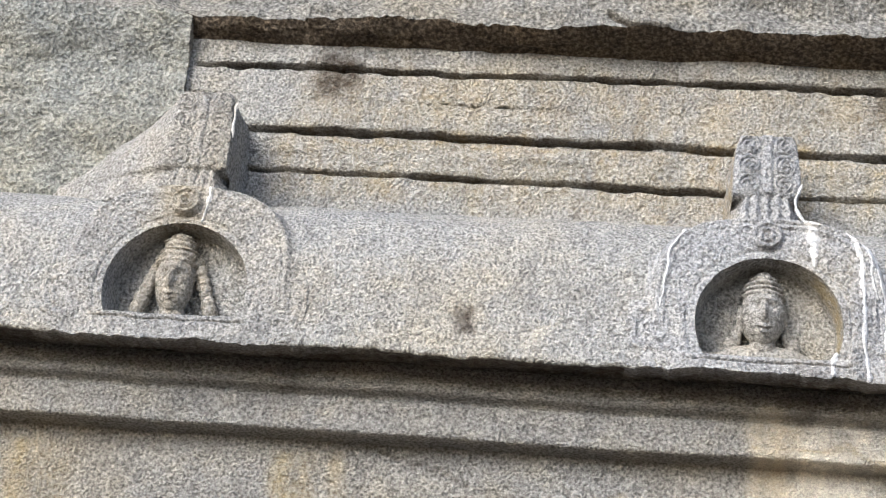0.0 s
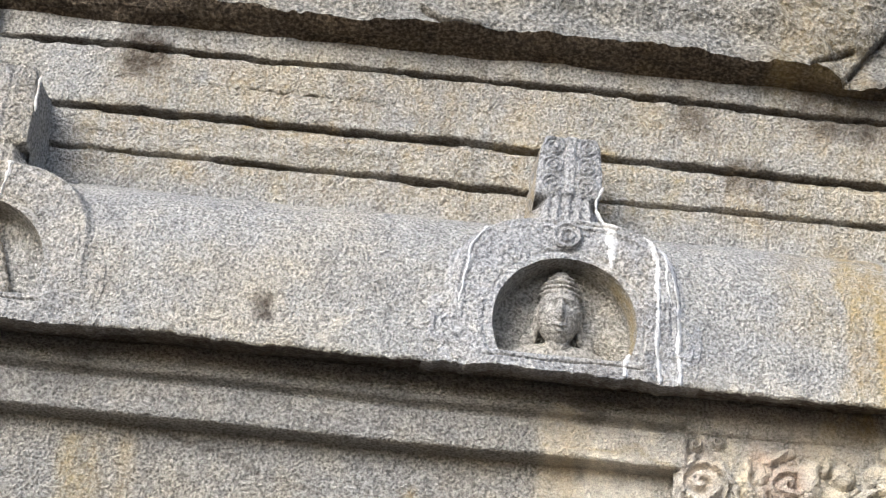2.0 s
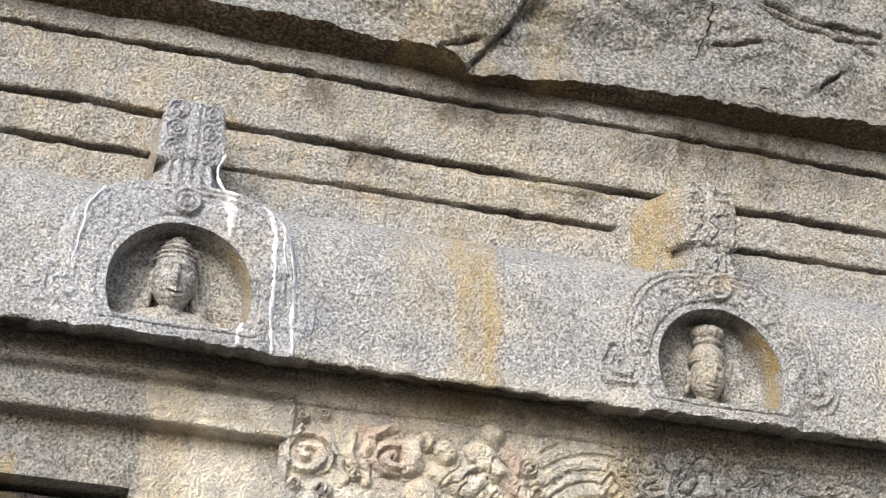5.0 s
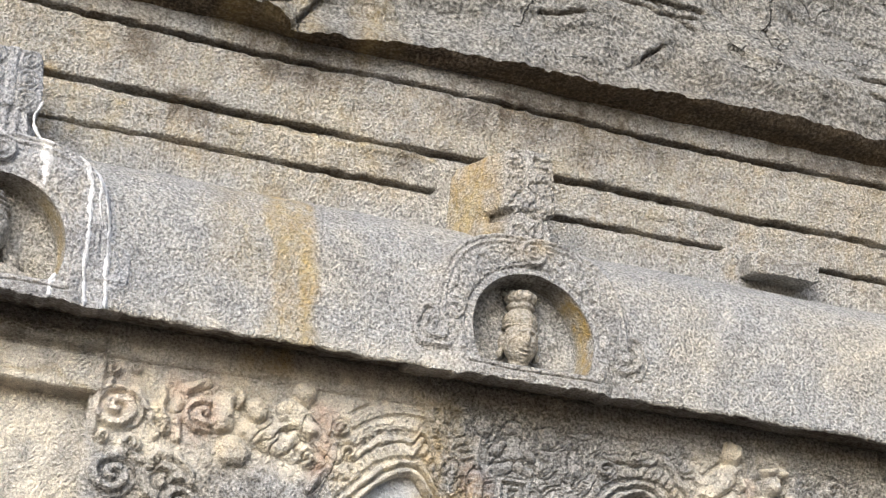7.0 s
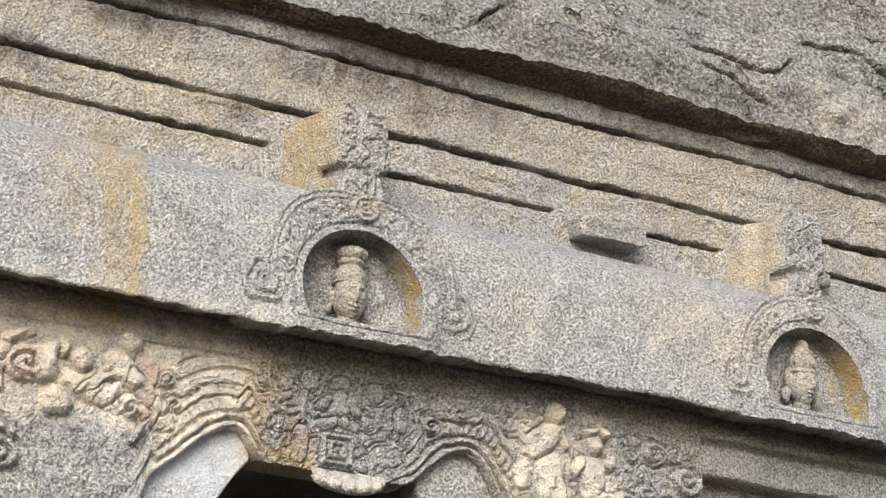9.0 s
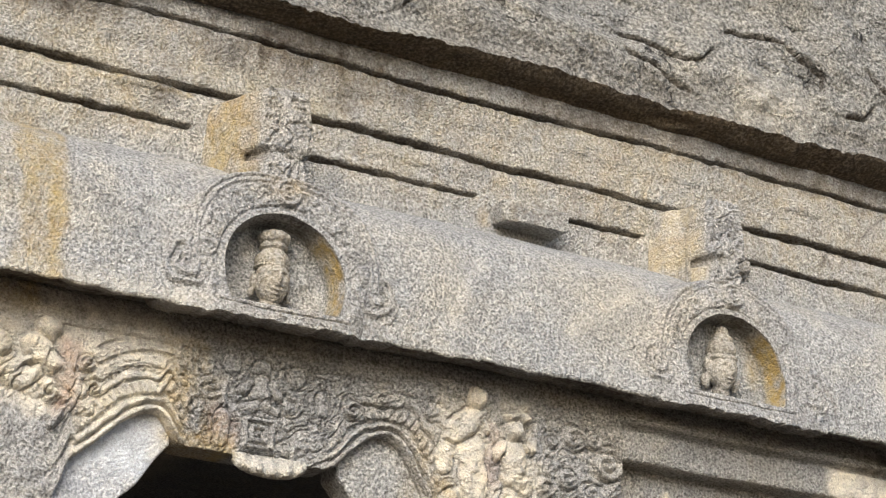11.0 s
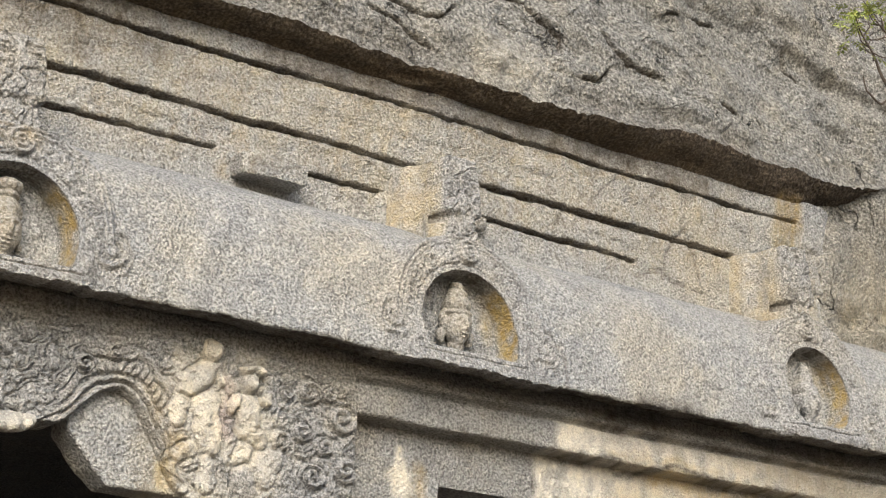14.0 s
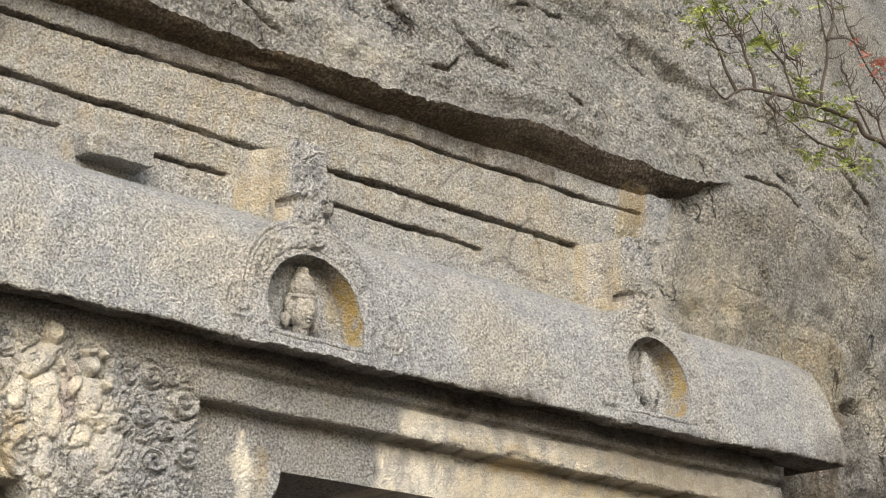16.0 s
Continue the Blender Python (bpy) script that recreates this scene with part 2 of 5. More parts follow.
def granite(name, dark, mid, light, ochre=(0.445, 0.345, 0.150), pale=(0.76, 0.71, 0.61), grain=98.0, relief=1.0, cracks=0.0, big=1.0, rough=0.9):
    """Weathered granite: salt-and-pepper grain, patches at two sizes, stains from the tint layer, worn relief."""
    mat, nt, bsdf = nodes_of(name)
    N, L = nt.nodes, nt.links
    geo = N.new("ShaderNodeNewGeometry")

    def tex(scale, detail=4.0, rough_=0.6, distortion=0.0, src=None):
        t = N.new("ShaderNodeTexNoise")
        t.inputs["Scale"].default_value = scale
        t.inputs["Detail"].default_value = detail
        t.inputs["Roughness"].default_value = rough_
        t.inputs["Distortion"].default_value = distortion
        L.new(src or geo.outputs["Position"], t.inputs["Vector"])
        return t.outputs["Fac"]

    def ramp(fac, stops):
        r = N.new("ShaderNodeValToRGB")
        el = r.color_ramp.elements
        while len(el) < len(stops):
            el.new(0.5)
        for e, (p, c) in zip(el, stops):
            e.position, e.color = p, (*c, 1) if len(c) == 3 else c
        L.new(fac, r.inputs[0])
        return r.outputs[0]

    def mix(fac, a, b, mode="MIX"):
        m = N.new("ShaderNodeMix")
        m.data_type, m.blend_type = "RGBA", mode
        for sock, v in ((m.inputs[0], fac), (m.inputs[6], a), (m.inputs[7], b)):
            if hasattr(v, "links"):
                L.new(v, sock)
            elif isinstance(v, (int, float)):
                sock.default_value = v
            else:
                sock.default_value = (*v, 1)
        return m.outputs[2]

    def math_(op, a, b):
        m = N.new("ShaderNodeMath")
        m.operation = op
        for sock, v in ((m.inputs[0], a), (m.inputs[1], b)):
            if hasattr(v, "links"):
                L.new(v, sock)
            else:
                sock.default_value = v
        return m.outputs[0]

    g1 = tex(grain, 2.0, 0.55)
    g2 = tex(grain * 1.9, 2.0, 0.55)
    col = ramp(g1, [(0.33, dark), (0.50, mid), (0.67, light)])
    specks = ramp(g2, [(0.36, (0.70, 0.70, 0.70)), (0.50, (0.93, 0.93, 0.93)), (0.66, (1.10, 1.10, 1.10))])
    col = mix(0.75, col, specks, "MULTIPLY")
    patch = ramp(tex(1.7 * big, 5.0, 0.62), [(0.33, (0.88, 0.895, 0.925)), (0.50, (1, 1, 1)), (0.66, (1.08, 1.02, 0.91))])
    col = mix(0.8, col, patch, "MULTIPLY")
    patch2 = ramp(tex(9.0, 4.0, 0.6), [(0.32, (0.80, 0.80, 0.81)), (0.5, (1, 1, 1)), (0.7, (1.10, 1.07, 1.0))])
    col = mix(0.8, col, patch2, "MULTIPLY")
    at = N.new("ShaderNodeAttribute")
    at.attribute_name = "tint"
    sep = N.new("ShaderNodeSeparateColor")
    L.new(at.outputs["Color"], sep.inputs[0])
    breakup = ramp(tex(30.0, 4.0, 0.7), [(0.30, (0.45, 0.45, 0.45)), (0.62, (1, 1, 1))])
    shade = mix(1.0, specks, patch2, "MULTIPLY")

    def stained(col, amount, colour, w):
        f = math_("MULTIPLY", math_("MULTIPLY", amount, breakup), w)
        return mix(f, col, mix(0.8, colour, shade, "MULTIPLY"))

    col = stained(col, sep.outputs[1], pale, 1.3)
    rust = ramp(tex(5.0, 4.0, 0.6), [(0.40, ochre), (0.62, (ochre[0] * 0.96, ochre[1] * 0.88, ochre[2] * 0.78))])
    col = stained(col, sep.outputs[0], rust, 0.9)
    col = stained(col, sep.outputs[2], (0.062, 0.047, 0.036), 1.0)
    col = stained(col, at.outputs["Alpha"], (0.42, 0.20, 0.15), 0.75)
    height = math_("ADD", math_("MULTIPLY", g1, 0.9), math_("MULTIPLY", tex(22.0, 6.0, 0.65), 1.4))
    if cracks:
        warp = N.new("ShaderNodeVectorMath")
        warp.operation = "MULTIPLY_ADD"
        nz = N.new("ShaderNodeTexNoise")
        nz.inputs["Scale"].default_value = 1.6
        nz.inputs["Detail"].default_value = 6.0
        L.new(geo.outputs["Position"], nz.inputs["Vector"])
        L.new(nz.outputs["Color"], warp.inputs[0])
        warp.inputs[1].default_value = (1.3, 1.3, 1.3)
        L.new(geo.outputs["Position"], warp.inputs[2])
        st = N.new("ShaderNodeMapping")
        st.inputs["Scale"].default_value = (0.6, 0.6, 2.6)
        st.inputs["Rotation"].default_value = (0, 0.30, 0)
        L.new(warp.outputs[0], st.inputs["Vector"])
        vo = N.new("ShaderNodeTexVoronoi")
        vo.feature = "DISTANCE_TO_EDGE"
        vo.inputs["Scale"].default_value = 1.5
        L.new(st.outputs[0], vo.inputs["Vector"])
        gate = ramp(tex(1.3, 3.0, 0.5), [(0.46, (0, 0, 0)), (0.55, (1, 1, 1))])
        line = ramp(vo.outputs["Distance"], [(0.0, (1, 1, 1)), (0.011, (0, 0, 0))])
        where = N.new("ShaderNodeSeparateXYZ")
        L.new(geo.outputs["Position"], where.inputs[0])
        part_ = N.new("ShaderNodeMapRange")
        part_.inputs[1].default_value, part_.inputs[2].default_value = 1.0, 2.2
        L.new(where.outputs[0], part_.inputs[0])
        crack = math_("MULTIPLY", math_("MULTIPLY", line, gate), part_.outputs[0])
        col = mix(math_("MULTIPLY", crack, cracks), col, (0.05, 0.042, 0.035))
        height = math_("SUBTRACT", height, math_("MULTIPLY", crack, 3.0))
    bump = N.new("ShaderNodeBump")
    bump.inputs["Strength"].default_value = relief
    bump.inputs["Distance"].default_value = 0.022
    L.new(height, bump.inputs["Height"])
    L.new(bump.outputs[0], bsdf.inputs["Normal"])
    L.new(col, bsdf.inputs["Base Color"])
    bsdf.inputs["Roughness"].default_value = rough
    bsdf.inputs["Specular IOR Level"].default_value = 0.25
    return mat


STONE = granite("dressed_granite", (0.184, 0.184, 0.180), (0.388, 0.388, 0.381), (0.572, 0.573, 0.566))
ROCK = granite("natural_granite", (0.105, 0.103, 0.095), (0.248, 0.242, 0.224), (0.435, 0.426, 0.40), grain=74.0, relief=1.0, cracks=0.85, big=0.6)
SHOULDER = granite("lichened_granite", (0.155, 0.161, 0.155), (0.298, 0.308, 0.292), (0.45, 0.46, 0.44), grain=74.0, big=0.6)
CARVED = granite("carved_granite", (0.165, 0.163, 0.158), (0.355, 0.352, 0.344), (0.53, 0.526, 0.517), relief=0.9)
SMOOTH = granite("smoothed_granite", (0.17, 0.168, 0.162), (0.33, 0.326, 0.316), (0.48, 0.474, 0.462), relief=0.7)
LIMED = granite("limed_granite", (0.182, 0.186, 0.194), (0.376, 0.382, 0.394), (0.56, 0.568, 0.582), relief=0.85)
# STONE toned down: shade below the cornice put into the lower front's colour
WALL = granite("shade_toned_granite", (0.15, 0.147, 0.14), (0.315, 0.311, 0.30), (0.47, 0.465, 0.45))
# brow's underside: its shade and dark growth are put into this colour
SHADED_ROCK = granite("shade_blackened_granite", (0.028, 0.022, 0.016), (0.082, 0.064, 0.047), (0.20, 0.165, 0.125), grain=74.0)
# one even dark tone for the cave rooms and the timber heads
CAVE = granite("dark_cave_granite", (0.07, 0.068, 0.07), (0.13, 0.125, 0.128), (0.21, 0.205, 0.20), relief=0.8)
EARTH = granite("bare_earth", (0.08, 0.06, 0.04), (0.14, 0.105, 0.07), (0.2, 0.155, 0.11), grain=30.0, relief=1.0)


# ---- the great rock ----
def brow_z(x):
    """Height of the brow's lip over the eye."""
    base = np.interp(x, [-3, -1.6, -0.2, 0.8, 1.38, 1.5, 1.62, 2.2, 2.9, 3.5, 4.5, 5.4, 5.7, 6.4, 6.85, 7.3, 8], [3.24, 3.225, 3.207, 3.195, 3.17, 3.11, 3.15, 3.185, 3.18, 3.215, 3.21, 3.225, 3.27, 3.27, 3.30, 3.39, 3.4]) * 1.0460
    return base + 0.012 * fbm(x * 4.0, 2.2, 0.0, 4) + 0.006 * vnoise(x * 40, 1.0, 1.0)


def brow_y(x):
    return np.interp(x, [-2, 5.0, 6.2, 6.8, 8], [5.91, 5.91, 5.92, 5.955, 6.07]) + 0.03 * fbm(x * 1.7, 7.7, 0.0, 4)


def rock_y(x, z):
    """Distance of the natural rock's skin."""
    h = z - brow_z(x)
    up = np.clip(h, 0, None)
    y = brow_y(x) + 0.10 * (1 - np.exp(-up * 14)) * 0.3 + 0.10 * up + 0.035 * up ** 2
    y = y + np.where(x < -1.2, 0.03, 0)
    low = smooth(0.0, -0.9, h)
    y = y + 0.125 * smooth(7.38, 7.0, x) * (x > 6.5) * smooth(0.0, -0.02, h) * smooth(-0.30, -0.12, h)
    y = y + low * np.where(x > 6, 0.10, 0.05)
    y = y + smooth(7.6, 12.0, x) * 0.8 + smooth(-2.6, -7.0, x) * 0.9
    flake = x - 1.47 - 0.704 * (z - 3.321)
    y = y + 0.055 * smooth(0.0, 0.02, flake) * np.exp(-np.clip(flake, 0, None) / 0.30) * smooth(4.0, 3.85, z) * (h > -0.01)
    # upright broken blocks and a hollow beyond the cornice's end
    far = smooth(7.85, 8.1, x) * smooth(-0.35, -0.7, h)
    y = y + far * (0.035 * np.tanh(7 * vnoise(x * 3.4 + 0.4 * z, 9.1, z * 1.1)) + 0.02 * np.tanh(8 * vnoise(x * 2.2, 3.3, z * 5.0)))
    y = y + 0.16 * np.exp(-((x - 8.66) / 0.15) ** 2 - ((z - 2.57 - 0.12 * (x - 8.66)) / 0.035) ** 2)
    big_ = 0.06 * fbm(x * 0.7 + z * 0.35, 3.1, z * 1.5, 4)
    ledge = vnoise(x * 0.6 - z * 0.3 + 0.3 * vnoise(x * 2, z * 2, 5.0), 1.7, z * 2.4 + x * 0.5)
    steps = 0.035 * np.tanh(6 * ledge) * smooth(0.02, 0.15, h) + 0.010 * np.tanh(8 * vnoise(x * 2.0 - z, 6.7, z * 6 + x * 1.6)) * smooth(0.02, 0.1, h)
    fine = 0.016 * fbm(x * 6 + z * 2, 4.0, z * 9, 5, 0.6) - 0.011 * (1 - smooth(0.0, 0.06, np.abs(vnoise(x * 1.6 + z * 0.7, 2.0, z * 4.2 + x * 1.3 + 0.8 * vnoise(x * 3, z * 3, 1.0))))) * smooth(0.03, 0.12, np.abs(h))
    return y + big_ * smooth(0.0, 0.25, np.abs(h)) + steps + fine


# crooked open cracks: over the middle, over the last arches, beyond the cornice's end
CRACKS_MIDDLE = [
    [(2.69, 3.847), (2.83, 3.797), (2.97, 3.785), (3.05, 3.738), (3.14, 3.690)],
    [(2.97, 3.785), (3.10, 3.805), (3.19, 3.809)],
    [(2.45, 3.614), (2.54, 3.613), (2.64, 3.637)],
    [(2.88, 3.483), (2.97, 3.549)],
    [(1.72, 3.676), (1.63, 3.54), (1.55, 3.405), (1.47, 3.321)],
    [(1.34, 3.335), (1.44, 3.423), (1.50, 3.446)],
    [(2.66, 3.823), (2.83, 3.755), (3.0, 3.726), (3.15, 3.769)],
    [(-0.08, 3.409), (0.0, 3.366), (0.12, 3.36)]]
CRACKS_UPPER = [
    [(4.51, 3.825), (4.67, 3.833), (4.78, 3.811), (4.87, 3.763)],
    [(4.87, 3.763), (4.99, 3.715), (5.00, 3.634)],
    [(5.24, 3.787), (5.30, 3.726), (5.40, 3.686), (5.56, 3.673)],
    [(5.12, 3.534), (5.21, 3.546), (5.26, 3.633)],
    [(5.70, 4.057), (5.80, 4.097)],
    [(5.96, 4.159), (6.12, 4.179)],
    [(3.96, 3.672), (4.11, 3.652), (4.25, 3.603), (4.32, 3.608), (4.42, 3.703)],
    [(3.96, 3.577), (4.10, 3.537), (4.20, 3.498), (4.28, 3.466)]]
CRACKS_END = [
    [(7.53, 3.651), (7.69, 3.658), (7.82, 3.667), (7.96, 3.644), (8.07, 3.619)],
    [(7.90, 3.777), (8.02, 3.783)],
    [(8.56, 3.997), (8.70, 3.924), (8.94, 3.887)],
    [(8.78, 3.694), (8.79, 3.591)],
    [(8.33, 2.920), (8.34, 2.806), (8.42, 2.655), (8.44, 2.527)],
    [(8.46, 2.512), (8.60, 2.600), (8.83, 2.653)],
    [(7.63, 3.160), (7.72, 3.070)],
    [(8.09, 2.939), (8.32, 2.951)],
    [(6.01, 3.660), (6.13, 3.647)],
    [(6.68, 4.245), (6.72, 4.125), (6.80, 4.059)]]
CRACKS = CRACKS_MIDDLE + CRACKS_UPPER + CRACKS_END


def to_line(x, z, line, wander=0.02):
    """Distance from a crooked line, and on which side of it."""
    wx, wz = x + wander * fbm(x * 7, z * 7, 1.5, 3), z + wander * fbm(x * 7, z * 7, 7.5, 3)
    best, side = np.full(np.shape(x), 9.0), np.zeros(np.shape(x))
    for (ax, az), (bx, bz) in zip(line[:-1], line[1:]):
        dx, dz = bx - ax, bz - az
        t = np.clip(((wx - ax) * dx + (wz - az) * dz) / (dx * dx + dz * dz), 0, 1)
        ex_, ez_ = wx - ax - t * dx, wz - az - t * dz
        d = np.hypot(ex_, ez_)
        side = np.where(d < best, np.sign(dx * ez_ - dz * ex_), side)
        best = np.minimum(best, d)
    return best, side


def crack_marks(x, z):
    """Depth of the open cracks, and the ledge that each one leaves."""
    deep, ledge = 0 * x, 0 * x
    for line in CRACKS:
        xs_, zs_ = [a for a, b in line], [b for a, b in line]
        near = (x > min(xs_) - 0.3) & (x < max(xs_) + 0.3) & (z > min(zs_) - 0.3) & (z < max(zs_) + 0.3)
        if not near.any():
            continue
        d, side = to_line(x[near], z[near], line)
        deep[near] = np.maximum(deep[near], np.exp(-(d / 0.0075) ** 2))
        ledge[near] += side * np.exp(-d / 0.05)
    return deep, ledge


def rock_sheet(x0, x1, nx, z_of, v, flip=False):
    xs = np.linspace(x0, x1, nx) if nx else np.concatenate([np.linspace(x0, -2.5, 60)[:-1], np.arange(-2.5, 9.0, 0.0085), np.linspace(9.0, x1, 60)])
    X = np.repeat(xs[:, None], len(v), 1)
    Z = z_of(X, v[None, :])
    deep, ledge = crack_marks(X, Z)
    rx_marks.append(deep)
    return X, rock_y(X, Z) + 0.030 * deep - 0.009 * ledge, Z


rx_marks = []


def black(amount):
    out = np.zeros(amount.shape + (4,))
    out[..., 2] = amount
    return out


v = np.concatenate([np.linspace(0, 0.24, 150), np.linspace(0.245, 1, 70)])
upX, upY, upZ = rock_sheet(-7.0, 13.0, 0, lambda x, v: brow_z(x) + v * (4.2), v)
rock = tagged(part("backdrop_rock", sheet(upX, upY, upZ, extra=black(0.9 * rx_marks[-1])), ROCK), "rough weathered natural granite face above the carved front", "rock face", kind="structure")
# the brow's underside
xs = np.arange(-1.66, 7.36, 0.012)
v = np.linspace(0, 1, 16)
X = np.repeat(xs[:, None], len(v), 1)
front_y, front_z = rock_y(xs, brow_z(xs) + 1e-6)[:, None], brow_z(xs)[:, None]
Yb = front_y + (np.interp(xs, [6.6, 6.9], [6.07, 6.16])[:, None] - front_y) * v + 0.010 * fbm(X * 6, v * 3, 1.0, 4) * np.sin(np.pi * v)
back_z = np.interp(xs, [6.6, 6.85, 7.1, 7.36], [3.296, 3.345, 3.44, 3.54])[:, None]
Zb = front_z + (back_z - front_z) * v ** 0.7 + 0.012 * fbm(X * 5, v * 3, 5.0, 4) * np.sin(np.pi * v)
tagged(part("brow_soffit", sheet(X, Yb, Zb, flip=True), SHADED_ROCK), "dark rough underside of the overhanging rock brow", "rock face", kind="structure")
# rock beside the recess: one mass at each end
v = np.linspace(0, 1, 90)
lx, ly, lz = rock_sheet(-7.0, -1.63, 260, lambda x, v: 2.45 + v * (brow_z(x) - 2.45), v)
tagged(part("rock_shoulder", sheet(lx, ly, lz), SHOULDER), "natural grey granite flank beside the first carved arch", "rock face", kind="structure")
jy = np.linspace(0, 1, 14)
jz = lz[-1]
X = np.full((len(jz), len(jy)), -1.63) + 0.006 * fbm(jz[:, None] * 7, jy[None, :] * 4, 2.0, 3)
Y = ly[-1][:, None] + (6.14 - ly[-1][:, None]) * jy
Z = np.repeat(jz[:, None], len(jy), 1)
tagged(part("rock_jamb", sheet(X, Y, Z), ROCK), "vertical cut end of the recess in the granite", "rock face", kind="structure")
v = np.linspace(0, 1, 200)
rx_, ry_, rz_ = rock_sheet(6.64, 13.0, 480, lambda x, v: -1.7 + v * (brow_z(x) + 1.7), v)
join = smooth(6.95, 6.66, rx_) * smooth(2.5, 2.6, rz_) * smooth(0.0, -0.10, rz_ - brow_z(rx_))
ry_ = ry_ + (6.125 - ry_) * join
tagged(part("rock_flank", sheet(rx_, ry_, rz_, extra=black(0.9 * rx_marks[-1])), ROCK), "natural granite wall beyond the end of the cornice", "rock face", kind="structure")

# ground: one sheet to the horizon
g = np.concatenate([-np.geomspace(900, 12, 30), np.linspace(-11, 11, 90), np.geomspace(12, 900, 30)])
GX, GY = np.meshgrid(g, g, indexing="ij")
GZ = -EYE + 0.03 * fbm(GX * 0.6, GY * 0.6, 2.0, 4) * np.exp(-np.hypot(GX, GY) / 60)
tagged(part("ground", sheet(GX, GY, GZ, stained=False), EARTH), "bare trodden brown earth in front of the rock", "ground", kind="structure")


# ---- the cornice ----
X0, X1, TOP = -3.4, 7.80, 2.665


def lip_z(x):
    wob = np.interp(x, [-2.2, -1.2, 0.2, 0.5, 1.2, 2.4, 3.5, 4.4, 5.9, 6.3, 7.7], [0.022, 0.008, 0.004, 0.012, -0.012, -0.004, 0.003, -0.006, -0.004, 0.004, 0.030])
    return 1.989 + wob + 0.006 * fbm(x * 5, 0.4, 0.7, 3) + 0.0045 * vnoise(x * 33, 2.0, 3.0) + 0.003 * vnoise(x * 71, 5.0, 3.0)


def cornice_y(x, z):
    u = np.clip((z - 1.989) / (TOP - 1.989), 0, 1.05)
    return LIP + 0.10 * u + 0.30 * u ** 6


xs = np.arange(X0, X1 + 0.001, 0.0115)
# lip, face and top, from the soffit's back edge up to the frieze
face = np.concatenate([np.linspace(0, 0.06, 6), np.linspace(0.075, 0.86, 58), np.linspace(0.87, 1.0, 16)])
X = np.repeat(xs[:, None], len(face), 1)
lz0 = lip_z(xs)[:, None]
Z = lz0 + (TOP - lz0) * face
Y = cornice_y(X, Z) + 0.012 * fbm(X * 2.2, Z * 2.2, 0.3, 3) + 0.004 * fbm(X * 14, Z * 14, 6.3, 4)
Y = Y + 0.008 * np.exp(-((Z - lz0) / 0.006) ** 2)
cornice_xyz = (X, Y, Z)
soff = np.linspace(1, 0, 14)[None, :-1]
sy0, sz0 = Y[:, :1], Z[:, :1]
SX = np.repeat(xs[:, None], soff.shape[1], 1)
SY = sy0 + (5.99 - sy0) * soff + 0.006 * fbm(SX * 9, soff * 3, 4.4, 3) * np.sin(np.pi * soff)
SZ = sz0 + (2.035 - sz0) * soff ** 0.8 + 0.010 * fbm(SX * 7, soff * 4, 9.4, 4) * np.sin(np.pi * soff)
pull = smooth(7.1, X1, X) * (0.04 + 0.13 * np.clip((Z - 1.989) / (TOP - 1.989), 0, 1) ** 1.5)
X = X - pull + 0.01 * smooth(7.6, X1, X) * fbm(Z * 9, 1.0, 2.0, 3)
CX, CY, CZ = np.concatenate([SX - 0.04 * smooth(7.1, X1, SX), X], 1), np.concatenate([SY, Y], 1), np.concatenate([SZ, Z], 1)


# centre, half width, sill, crown, finial centre, finial top, seed
ARCHES = [
    (-1.480, 0.243, 2.085, 2.436, -1.492, 2.965, 1.0), (0.487, 0.239, 2.045, 2.412, 0.479, 2.890, 2.0), (2.371, 0.232, 2.035, 2.398, 2.374, 2.905, 3.0),
    (4.333, 0.243, 2.045, 2.406, 4.340, 2.912, 4.0), (6.361, 0.205, 2.060, 2.448, 6.332, 2.947, 5.0),
]


def niche_inside(x, z, grow=0.0):
    inside = np.zeros(x.shape, bool)
    for cx, hw, sill, crown, *_ in ARCHES:
        cz = crown - hw
        r = np.hypot(x - cx, np.where(z > cz, z - cz, (z - cz) * 0.88))
        inside |= (r < hw + grow) & (z > sill - grow)
    return inside


mx, mz = 0.25 * (CX[1:, 1:] + CX[:-1, 1:] + CX[1:, :-1] + CX[:-1, :-1]), 0.25 * (CZ[1:, 1:] + CZ[:-1, 1:] + CZ[1:, :-1] + CZ[:-1, :-1])
my = 0.25 * (CY[1:, 1:] + CY[:-1, 1:] + CY[1:, :-1] + CY[:-1, :-1])
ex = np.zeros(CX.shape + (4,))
# soffit columns: shade under the lip painted in dark, with its brown growth
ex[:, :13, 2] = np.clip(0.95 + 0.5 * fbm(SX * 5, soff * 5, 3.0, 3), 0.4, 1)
for line, amount in (([(-1.075, 1.99), (-1.045, 2.07), (-1.015, 2.15), (-0.98, 2.32)], 0.5), ([(4.83, 1.98), (4.82, 2.08), (4.80, 2.17)], 0.6), ([(1.60, 1.98), (1.585, 2.2), (1.60, 2.45)], 0.18), ([(-0.24, 2.0), (-0.14, 2.10), (-0.06, 2.20)], 0.15), ([(5.85, 2.16), (5.95, 2.2), (6.02, 2.28)], 0.35), ([(6.75, 2.0), (6.77, 2.12)], 0.35)):
    ex[..., 2] = np.maximum(ex[..., 2], amount * np.exp(-(to_line(CX, CZ, line, 0.015)[0] / 0.007) ** 2) * (CY < 5.95))
